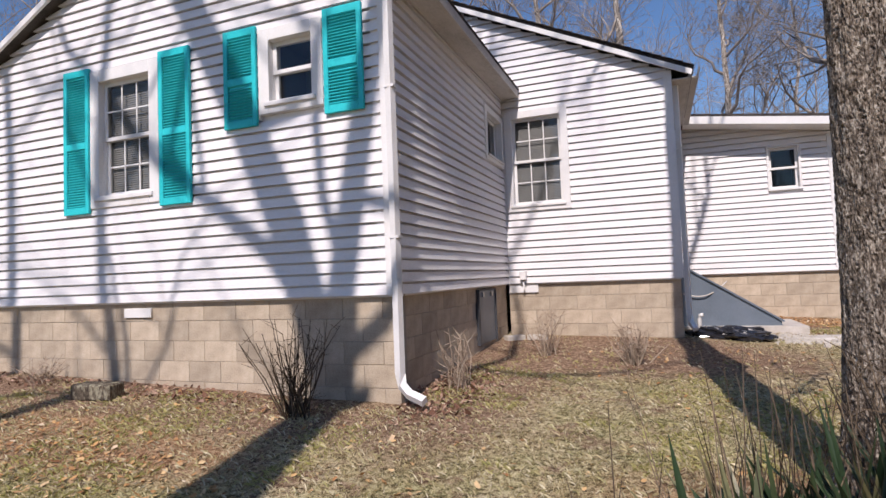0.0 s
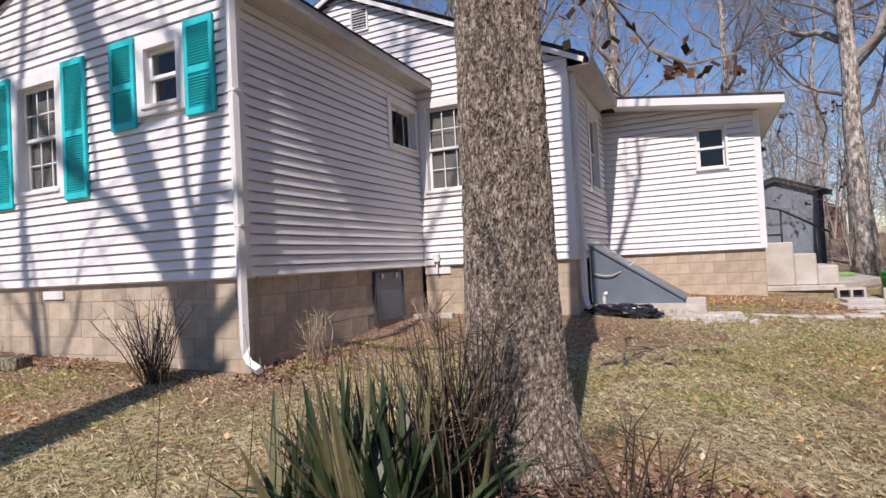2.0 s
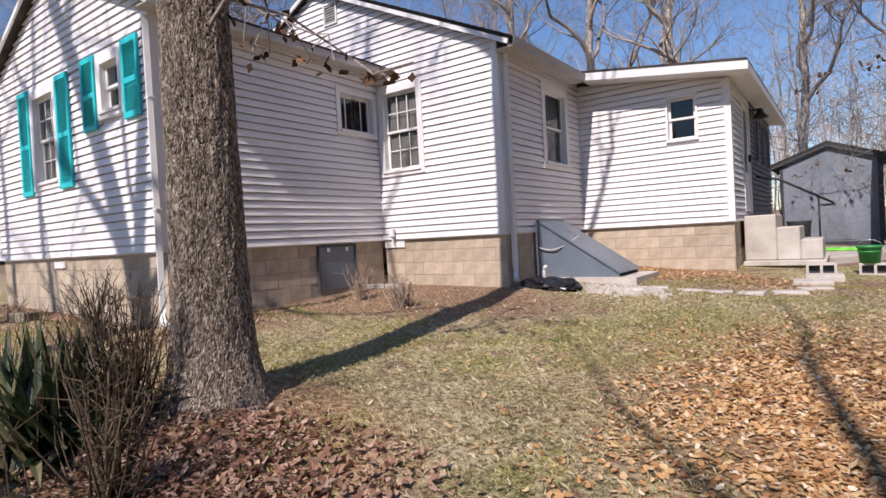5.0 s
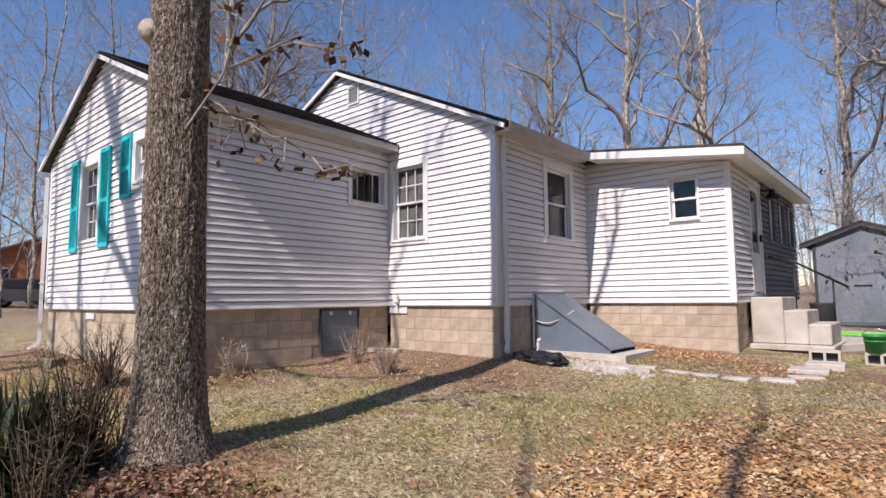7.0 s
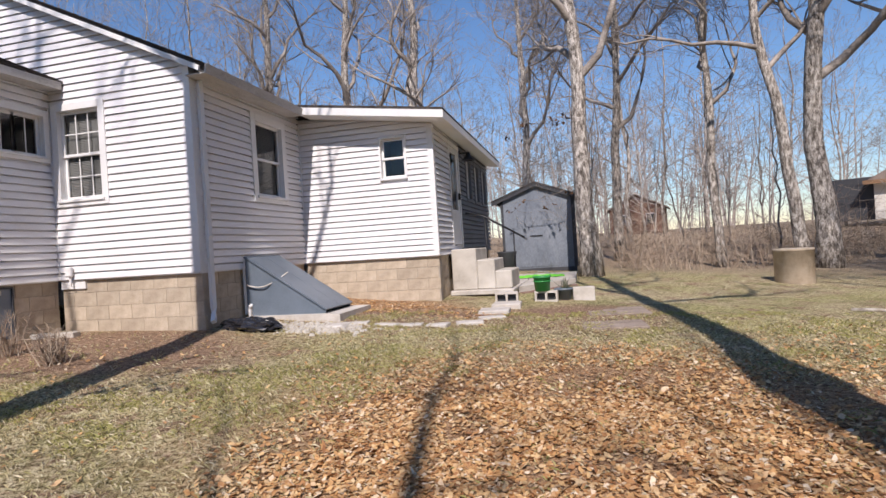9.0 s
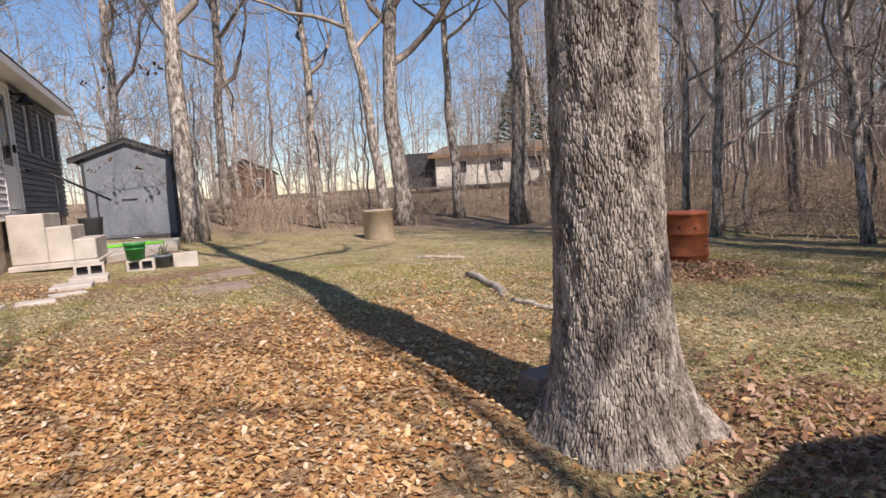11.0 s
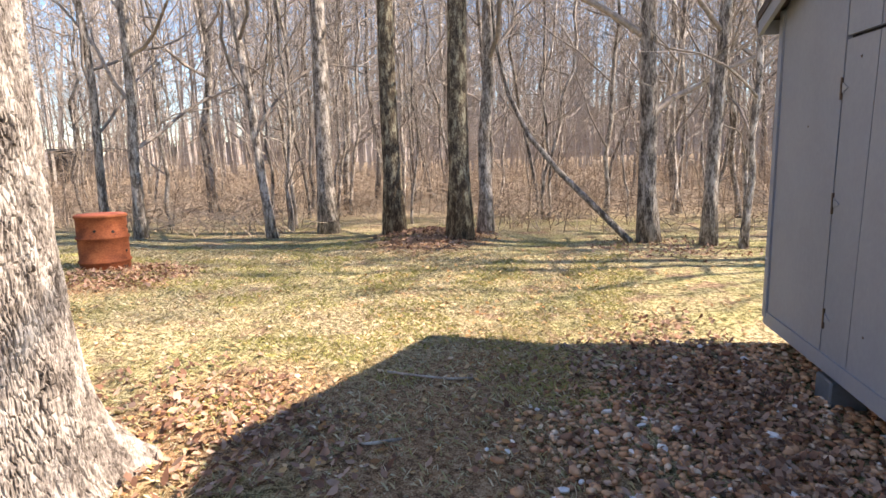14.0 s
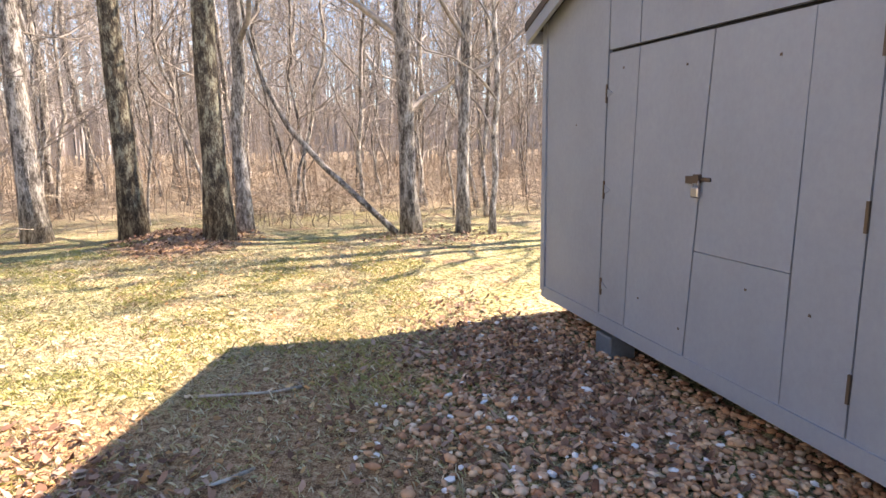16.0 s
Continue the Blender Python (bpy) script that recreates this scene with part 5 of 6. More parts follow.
# crawl-space door
cd = empty("crawl_space_door", pose(A_R, 6.86, 0.38, 0, 0, 90), "dark grey crawl-space door in the block wall", "hatch door")
part("panel", boxes((-0.38, 0.38, 0.015, 0.05, 0, 0.68), bevel=0.004), SLATE, cd)
part("frame", boxes((-0.40, -0.38, -0.005, 0.05, 0, 0.70), (0.38, 0.40, -0.005, 0.05, 0, 0.70), (-0.38, 0.38, -0.005, 0.05, 0.68, 0.70)), BLACKISH, cd)
for x in (-0.2, 0.2):
    part("hinge", boxes((x - 0.03, x + 0.03, -0.004, 0.014, 0.60, 0.66)), STEEL, cd)

# white vent cover on the gable's foundation, meter box and pipe by the inner corner
vc = empty("vent_cover", pose(-5.05, A_Y + 0.03, 0.955), "small white foundation vent cover", "vent")
part("plate", boxes((-0.19, 0.19, -0.015, 0.008, 0, 0.10), bevel=0.004), TRIM, vc)
mb = empty("cable_box", pose(-1.78, C_Y - 0.03, 1.16), "small grey cable box on the siding", "utility box")
part("box", boxes((-0.05, 0.05, -0.07, 0.0, 0, 0.15), bevel=0.015), TRIM, mb)
part("conduit", boxes((-0.012, 0.012, -0.03, -0.006, -0.14, 0.0)), TRIM, mb)
wp = empty("white_panel", pose(-1.80, C_Y + 0.03, 0.98), "white board below the cable box", "panel")
part("board", boxes((-0.22, 0.22, -0.02, 0.008, 0, 0.13)), TRIM, wp)

# barn lamp over the porch door
lampy = empty("wall_lamp", pose(E_R, 13.45, 3.20, 0, 0, 90), "black barn-style outdoor wall lamp, unlit", "lamp")
part("arm", boxes((-0.02, 0.02, -0.22, 0.0, 0.10, 0.13), (-0.05, 0.05, -0.03, -0.001, 0.05, 0.18), bevel=0.006), BLACK, lampy)
part("shade", lathe([(0.03, 0.13), (0.05, 0.10), (0.06, 0.04), (0.15, -0.05), (0.145, -0.055), (0.05, 0.03)], 20, Matrix.Translation((0, -0.2, 0))), BLACK, lampy)


# ---- steps, slab and patio ----
def steps():
    st = empty("porch_steps", Matrix.Identity(4), "worn pale concrete steps beside the porch door", "steps")
    y0, y1 = 11.95, 13.25
    for x0, x1, z0, z1 in ((3.035, 3.53, 0.40, 1.20), (3.53, 3.88, 0.40, 0.97), (3.88, 4.20, 0.40, 0.745)):
        part("step", boxes((x0, x1 - 0.002, y0, y1, z0, z1), bevel=0.018), CONCRETE, st)
    sl = empty("step_slab", Matrix.Identity(4), "low pale concrete slab under the steps", "slab")
    part("slab", boxes((3.03, 4.25, 11.74, 13.4, 0.31, 0.399), bevel=0.012), PALE, sl)
    part("footing", boxes((3.06, 4.20, 11.82, 13.3, 0.02, 0.309)), SOIL, sl)


steps()
pat = empty("patio", Matrix.Identity(4), "weathered concrete patio edged with red pavers", "patio", kind="structure")
part("slab", prism([(4.27, 12.35), (5.35, 14.0), (5.35, 17.0), (4.27, 17.0)], "z", 0.25, 0.385), CONCRETE, pat)
part("slab", prism([(3.05, 13.42), (4.262, 13.42), (4.262, 17.0), (3.05, 17.0)], "z", 0.25, 0.385), CONCRETE, pat)
part("footing", prism([(3.1, 13.45), (4.3, 12.45), (5.3, 14.05), (5.3, 16.95), (3.1, 16.95)], "z", 0.0, 0.249), SOIL, pat)
first = None
for i in range(15):
    m = Matrix.Translation((4.32 + i * 0.0695, 12.34 + i * 0.1062, 0.225)) @ Matrix.Rotation(radians(56.8) + random.uniform(-0.05, 0.05), 4, "Z")
    if first:
        share("paver", first, pat, m)
    else:
        first = part("paver", boxes((0, 0.115, -0.06, 0.06, -0.05, 0.05), bevel=0.008), SOIL, pat)
        first.matrix_local = m

rail = empty("handrail", Matrix.Identity(4), "black metal handrail beside the porch steps", "handrail")
pipe("rail", [(3.10, 13.33, 1.98), (3.5, 13.33, 1.88), (4.35, 13.33, 1.36)], 0.022, BLACK, rail)
pipe("post", [(3.52, 13.33, 0.385), (3.52, 13.33, 1.87)], 0.018, BLACK, rail)
pipe("post", [(4.12, 13.33, 0.385), (4.12, 13.33, 1.50)], 0.018, BLACK, rail)

tb = empty("trash_bin", pose(3.66, 15.6, 0.385), "dark grey plastic bin against the porch", "bin")
part("body", lathe([(0.19, 0.0), (0.235, 0.62), (0.25, 0.64), (0.25, 0.67), (0.22, 0.67), (0.175, 0.05)], 20), BLACKISH, tb)

hv = []
for i in range(90):
    a = i * 0.33
    hv.append((4.25 + 0.5 * math.cos(a) * (1 + 0.15 * math.sin(i * 0.7)) + i * 0.004, 15.2 + 0.36 * math.sin(a) * (1 + 0.2 * math.cos(i * 0.5)), 0.400 + 0.012 * (1 + math.sin(i * 1.9))))
v, f = tube(hv, [0.014] * len(hv), 6)
tagged(mesh_object("garden_hose", v, f, LIME, True), "coiled lime-green garden hose lying on the patio", "hose")


def cinder_block(x, y, z, turn=0, tilt=0):
    b = empty("cinder_block", pose(x, y, z, tilt, 0, turn), "pale hollow concrete block on its side by the patio", "concrete block", "hollow blocks by the patio")
    part("block", boxes((-0.2, 0.2, 0, 0.19, 0, 0.032), (-0.2, 0.2, 0, 0.19, 0.16, 0.195), (-0.2, -0.165, 0, 0.19, 0.032, 0.16), (0.165, 0.2, 0, 0.19, 0.032, 0.16), (-0.018, 0.018, 0, 0.19, 0.032, 0.16)), PALE, b)
    # dark sheet across the hollows, standing in for the shade in them
    part("inside", boxes((-0.165, 0.165, 0.10, 0.11, 0.032, 0.16)), BLACKISH, b)
    return b


cinder_block(4.19, 11.05, 0.20, 4)
cinder_block(4.86, 11.25, 0.175, -3)
solid = empty("solid_block", pose(5.50, 11.62, 0.13, 0, 0, 8), "pale solid concrete block beside the planter", "concrete block")
part("block", boxes((-0.19, 0.19, -0.1, 0.1, 0, 0.26), bevel=0.012), PALE, solid)
for i, (x, y, z) in enumerate(((4.24, 10.66, 0.20), (4.12, 10.05, 0.17))):
    pv = empty("paver_step", pose(x, y, z, 0, 0, 3), "pale flat concrete paver stacked below the block", "paver", "pale pavers by the patio")
    part("paver", boxes((-0.24, 0.24, -0.2, 0.28, -0.06, 0.05), bevel=0.01), PALE, pv)

gp = empty("green_bucket", pose(4.80, 11.34, 0.37), "green plastic bucket with ribbed rim, upright on a block", "bucket")
part("body", lathe([(0.13, 0), (0.15, 0.23), (0.165, 0.235), (0.165, 0.26), (0.15, 0.265), (0.14, 0.25), (0.12, 0.02)], 24), GREEN, gp)
part("rib", lathe([(0.147, 0.16), (0.158, 0.165), (0.158, 0.18), (0.149, 0.185)], 24), GREEN, gp)
pipe("handle", [(0.155 * math.cos(a), 0.0, 0.25 + 0.10 * math.sin(a)) for a in [math.pi * i / 10 for i in range(11)]], 0.005, STEEL, gp, 5)
pot = empty("plant_pot", pose(5.16, 11.62, 0.15), "grey planter with dried plant stems", "planter")
part("pot", lathe([(0.12, 0), (0.16, 0.2), (0.175, 0.2), (0.175, 0.235), (0.15, 0.235), (0.14, 0.2)], 20), SLATE, pot)
v, f = [], []
prng = random.Random(5)
for _ in range(26):
    p = Vector((prng.gauss(0, 0.05), prng.gauss(0, 0.05), 0.2))
    q = p + Vector((prng.gauss(0, 0.09), prng.gauss(0, 0.09), prng.uniform(0.08, 0.22)))
    tube([p, q], [0.006, 0.003], 3, v, f, False)
piece("dry_plant", v, f, YUCCA, pot)

# flat stones of the path along the addition
for x, y, w, turn in ((2.31, 8.84, 0.36, 10), (2.76, 8.82, 0.42, -8), (3.11, 8.83, 0.40, 6), (3.49, 8.86, 0.38, -4), (3.91, 9.07, 0.46, 12), (4.16, 9.50, 0.46, 24)):
    w *= 0.85
    bm = boxes((-w / 2, w / 2, -0.11, 0.11, -0.06, 0.014), bevel=0.01)
    ob = part("stepping_stone", bm, PALE)
    ob.matrix_world = pose(x, y, land(x, y) + 0.012, random.uniform(-3, 3), random.uniform(-3, 3), turn)
    tagged(ob, "pale rectangular stepping stone set in leaf litter", "stepping stone", "stepping stones along the addition")
for x, y, turn in ((-1.55, 7.62, 5), (-1.85, 7.5, 40)):
    ob = part("brick", boxes((-0.14, 0.14, -0.07, 0.07, 0, 0.08), bevel=0.008), CONCRETE)
    ob.matrix_world = pose(x, y, land(x, y) - 0.015, 0, 0, turn)
    tagged(ob, "loose pale brick lying by the wall", "brick", "loose bricks")
ob = part("mossy_block", boxes((-0.22, 0.22, -0.1, 0.1, 0, 0.15), bevel=0.015), MOSSY)
ob.matrix_world = pose(-4.95, 3.55, land(-4.95, 3.55) - 0.01, 0, 0, 8)
tagged(ob, "mossy dark concrete block by the foundation", "concrete block")
ob = part("flat_stone", boxes((-0.15, 0.15, -0.1, 0.1, 0, 0.15), bevel=0.012), SLAB)
ob.matrix_world = pose(7.56, 4.06, land(7.56, 4.06) - 0.03, 2, 0, 8)
tagged(ob, "grey stone slab beside the oak's foot", "stone")
for x, y, w, d in ((5.98, 10.05, 0.86, 0.80), (5.86, 8.85, 0.80, 0.62)):
    ob = part("worn_paving", boxes((-w / 2, w / 2, -d / 2, d / 2, -0.03, 0.010), bevel=0.008), SLAB)
    ob.matrix_world = pose(x, y, land(x, y) + 0.012, 0, 0, 4)
    tagged(ob, "worn dull paving slab sunk in the lawn", "paving", kind="structure")


# black plastic bags and a standpipe by the hatch
def plastic_heap():
    bm = bmesh.new()
    bmesh.ops.create_uvsphere(bm, u_segments=40, v_segments=20, radius=1)
    for v in bm.verts:
        n = noise.noise(v.co * 3.1) * 0.28 + noise.noise(v.co * 8.0) * 0.14 + noise.noise(v.co * 19.0) * 0.05
        v.co = Vector((v.co.x * 0.52, v.co.y * 0.24, max(v.co.z, -0.25) * 0.13)) * (1 + n)
    ob = part("plastic_sheet", bm, PLASTIC)
    ob.matrix_world = pose(0.95, 8.22, land(0.95, 8.22) + 0.03, 0, 0, -12)
    tagged(ob, "crumpled black plastic sheeting heaped by the hatch", "plastic sheet")


plastic_heap()


def rubble():
    rng = random.Random(9)
    v, f = [], []
    for _ in range(420):
        x, y = rng.gauss(1.75, 0.42), rng.gauss(8.42, 0.17)
        r, z = rng.uniform(0.015, 0.05), land(x, y)
        b = len(v)
        for k in range(6):
            a = k * 1.047
            v.append((x + r * math.cos(a) * rng.uniform(0.7, 1.2), y + r * math.sin(a) * rng.uniform(0.7, 1.2), z - 0.01))
        for k in range(6):
            p = v[b + k]
            v.append((x + (p[0] - x) * 0.7, y + (p[1] - y) * 0.7, z + r * rng.uniform(0.5, 0.9)))
        f += [(b + k, b + (k + 1) % 6, b + 6 + (k + 1) % 6, b + 6 + k) for k in range(6)] + [tuple(b + 6 + k for k in range(6))]
    tagged(mesh_object("rubble", v, f, CONCRETE), "pale crushed rubble beside the cellar hatch", "rubble", kind="stuff")


rubble()
sp = empty("standpipe", pose(0.62, 8.75, 0.22), "short white plastic standpipe by the hatch", "pipe")
pipe("pipe", [(0, 0, 0), (0, 0, 0.28), (0.01, -0.01, 0.33), (0.05, -0.03, 0.34)], 0.03, TRIM, sp)


# ---- drum, concrete ring, logs ----
def drum():
    d = empty("steel_drum", pose(12.02, 7.06, land(12.02, 7.06) - 0.20), "rusty orange steel drum standing in leaves", "drum")
    prof = [(0.285, 0.0), (0.30, 0.01), (0.30, 0.03), (0.288, 0.04)]
    for z in (0.30, 0.60):
        prof += [(0.288, z - 0.025), (0.306, z - 0.008), (0.306, z + 0.008), (0.288, z + 0.025)]
    prof += [(0.288, 0.85), (0.302, 0.86), (0.302, 0.885), (0.285, 0.89)]
    part("shell", lathe(prof, 48), RUST, d)
    part("lid", lathe([(0.01, 0.872), (0.284, 0.872), (0.284, 0.892), (0.27, 0.9), (0.01, 0.895)], 48), RUST_RED, d, "reddish rusted lid")
    for a, z in ((3.6, 0.70), (4.3, 0.68), (5.2, 0.72), (4.9, 0.42), (3.9, 0.18)):
        hole = part("hole", lathe([(0.018, -0.003), (0.018, 0.003)], 10), DARK, d)
        hole.matrix_local = Matrix.Translation((0.289 * math.cos(a), 0.289 * math.sin(a), z)) @ Vector((math.cos(a), math.sin(a), 0)).to_track_quat("Z", "Y").to_matrix().to_4x4()


drum()
ring = empty("concrete_ring", pose(10.2, 15.6, land(10.2, 15.6) - 0.09), "tan concrete well ring standing in the lawn", "concrete ring")
part("wall", lathe([(0.40, 0.0), (0.405, 0.02), (0.405, 0.80), (0.415, 0.805), (0.415, 0.86), (0.36, 0.86), (0.35, 0.80)], 40), material("tan_concrete", [(0.30, 0.24, 0.17), (0.42, 0.34, 0.25), (0.48, 0.40, 0.31)], 4, (1, 1, 1), 0.95, 0.3, 50), ring)
part("cover", lathe([(0.01, 0.84), (0.355, 0.84), (0.355, 0.85), (0.01, 0.852)], 32), CONCRETE, ring)


def log(name_label, points, r):
    rr = random.Random(len(name_label))
    v, f = tube([(x, y, land(x, y) + dz) for x, y, dz in points], [r * rr.uniform(0.7, 1.15) for _ in points], 12)
    tagged(mesh_object("log", v, f, LOGWOOD, True), name_label, "log")


log("weathered fallen log in the grass", [(8.98, 7.95, 0.03), (8.97, 7.8, 0.05), (8.93, 7.5, 0.055), (8.86, 7.2, 0.04), (8.82, 6.9, 0.05), (8.74, 6.6, 0.03), (8.71, 6.52, 0.01)], 0.045)
log("broken mossy branch lying in the grass", [(8.62, 6.2, 0.02), (8.65, 6.1, 0.03), (8.70, 5.95, 0.03), (8.70, 5.8, 0.02), (8.8, 5.6, 0.03)], 0.03)
log("thin fallen branch beyond the log", [(9.9, 9.9, 0.02), (9.5, 10.3, 0.03), (9.2, 10.4, 0.02)], 0.03)

# the long bent branch that leans from the ground up to the slender tree
bent = [(15.05, 0.25, -0.15), (15.2, 0.75, 0.35), (15.4, 1.35, 0.95), (15.55, 1.85, 1.55), (15.7, 2.2, 2.25), (15.8, 2.42, 3.1), (15.85, 2.5, 4.1), (15.9, 2.55, 5.4)]
v, f = tube(bent, [0.056, 0.05, 0.047, 0.044, 0.038, 0.032, 0.028, 0.022], 9)
tagged(mesh_object("leaning_branch", v, f, BARK, True), "long bent fallen branch leaning against a slender tree", "branch")


# ---- neighbours ----
def white_house():
    cx, cy = 28.2, 39.0
    z = land(cx, cy) + 0.45
    h = empty("neighbour_house", pose(cx, cy, z, 0, 0, -28), "long white single-storey house with a tan roof", "house")
    part("wall", boxes((-5.5, 5.5, 0, 7, 0, 2.3)), CREAM, h)
    part("side_wing", boxes((-8.0, -5.52, 0.6, 6, 0, 2.7)), BLACKISH, h)
    part("roof", prism([(-6.0, 2.3), (5.9, 2.3), (4.6, 3.0), (-4.8, 3.0)], "y", -0.5, 7.5), TAN_ROOF, h)
    part("eave", boxes((-6.0, 5.9, -0.56, -0.5, 2.18, 2.42)), WOOD, h)
    for x in (-3.6, -0.8, 2.2):
        w = part("window", boxes((x - 0.5, x + 0.5, -0.05, -0.01, 0.95, 1.85)), BLACKISH, h)
        part("frame", boxes((x - 0.56, x - 0.5, -0.06, -0.01, 0.9, 1.9), (x + 0.5, x + 0.56, -0.06, -0.01, 0.9, 1.9), (x - 0.5, x + 0.5, -0.06, -0.01, 1.85, 1.91), (x - 0.5, x + 0.5, -0.06, -0.01, 0.89, 0.95)), TRIM, w)
    d = empty("timber_deck", pose(cx, cy, z, 0, 0, -28), "orange-brown timber deck with stairs", "deck")
    part("platform", boxes((2.6, 5.6, -2.2, -0.1, 0.5, 0.62)), WOOD, d)
    for x in (2.65, 4.0, 5.5):
        part("post", boxes((x, x + 0.1, -2.2, -2.1, -0.3, 1.5)), WOOD, d)
    part("rail", boxes((2.6, 5.6, -2.2, -2.12, 1.42, 1.52)), WOOD, d)
    for i in range(4):
        part("stair", boxes((5.62 + i * 0.28, 5.9 + i * 0.28, -2.1, -1.1, 0.4 - i * 0.16, 0.46 - i * 0.16)), WOOD, d)
    part("stringer", prism([(5.6, 1.45), (6.9, 0.75), (6.9, 0.65), (5.6, 1.35)], "y", -2.15, -2.1), WOOD, d)


white_house()


def brick_house(x, y, turn, w, label, face=None):
    face = face or BRICK
    h = empty("neighbour_house", pose(x, y, land(x, y), 0, 0, turn), label, "house")
    part("wall", boxes((-w / 2, w / 2, 0, 6, 0, 2.6)), face, h)
    part("gable", prism([(-w / 2, 2.6), (w / 2, 2.6), (0, 4.0)], "y", 0.0, 6.0), face, h)
    for s in (1, -1):
        part("roof", prism([(0, 4.0), (s * (w / 2 + 0.4), 2.45), (s * (w / 2 + 0.4), 2.57), (0, 4.12)], "y", -0.3, 6.3), TAN_ROOF, h)
    for wx in (-w * 0.28, w * 0.25):
        win = part("window", boxes((wx - 0.4, wx + 0.4, -0.06, -0.01, 1.0, 2.0)), BLACKISH, h)
        part("frame", boxes((wx - 0.46, wx - 0.4, -0.07, -0.01, 0.95, 2.05), (wx + 0.4, wx + 0.46, -0.07, -0.01, 0.95, 2.05), (wx - 0.4, wx + 0.4, -0.07, -0.01, 2.0, 2.06)), TRIM, win)


brick_house(11.2, 62, -10, 5.4, "red-brown brick house with a gable roof")
brick_house(-38.5, 11.5, 75, 7, "orange brick house across the road", ORANGE_BRICK)


def car(x, y, turn, paint, label):
    c = empty("car", pose(x, y, land(x, y), 0, 0, turn), label, "car", "cars by the road")
    part("body", prism([(-2.1, 0.3), (2.1, 0.3), (2.15, 0.7), (1.2, 0.85), (0.7, 1.35), (-1.1, 1.38), (-1.7, 0.9), (-2.15, 0.85)], "y", -0.85, 0.85), paint, c)
    part("side_glass", prism([(0.95, 0.88), (0.6, 1.28), (-1.0, 1.3), (-1.45, 0.92)], "y", -0.87, -0.855), BLACK, c)
    for wx in (-1.3, 1.3):
        for wy in (-0.82, 0.82):
            wh = part("wheel", lathe([(0.31, -0.1), (0.33, -0.06), (0.33, 0.06), (0.31, 0.1)], 20), BLACK, c)
            wh.matrix_local = pose(wx, wy, 0.33, 90)
            part("rim", lathe([(0.18, -0.11), (0.19, 0.11)], 14), STEEL, wh)


car(-27.5, 8.6, 65, BLACKISH, "dark car parked by the road")
car(-30.5, 10.8, 60, SLATE, "blue-grey car parked by the road")
lean = empty("lean_to", pose(31.5, 25.5, land(31.5, 25.5), 0, 0, -40), "dark ramshackle lean-to in the wood", "shelter")
part("roof", boxes((-2.0, 2.0, -1.2, 1.2, 1.75, 1.85)), BLACKISH, lean)
part("wall", boxes((-1.9, -0.2, 1.0, 1.1, 0, 1.75)), BLACKISH, lean)
for x in (-1.9, 0.2, 1.7):
    part("post", boxes((x, x + 0.12, -1.1, -0.98, 0, 1.75)), PALE, lean)


def cedar(x, y, h, w, seed):
    t = empty("evergreen_tree", pose(x, y, land(x, y)), "dense green cedar among bare trees", "tree", "evergreens")
    rng = random.Random(seed)
    tv, tf = tube([(0, 0, -0.2), (0, 0, h * 0.5), (0.1, 0, h)], [0.2, 0.12, 0.02], 8)
    piece("trunk", tv, tf, BARK, t, True)
    v, f = [], []
    for _ in range(5200):
        zz = h * (0.12 + 0.88 * rng.random())
        r = w * (1 - zz / h) ** 0.7 * (0.35 + 0.65 * rng.random()) * (0.8 + 0.4 * noise.noise((zz * 0.9, seed, 0)))
        a = rng.uniform(0, 6.283)
        p = Vector((r * math.cos(a), r * math.sin(a), zz))
        d = Vector((math.cos(a), math.sin(a), rng.uniform(-0.2, 0.6))) * rng.uniform(0.2, 0.5)
        s = Vector((-math.sin(a), math.cos(a), rng.gauss(0, 0.4))) * 0.09
        b = len(v)
        v += [p - s, p + s, p + d + s * 0.5, p + d * 1.2]
        f.append((b, b + 1, b + 2, b + 3))
    piece("crown", v, f, CEDAR, t)


cedar(33.0, 44.0, 11.0, 4.2, 1)
cedar(37.0, 43.0, 10.0, 4.0, 2)


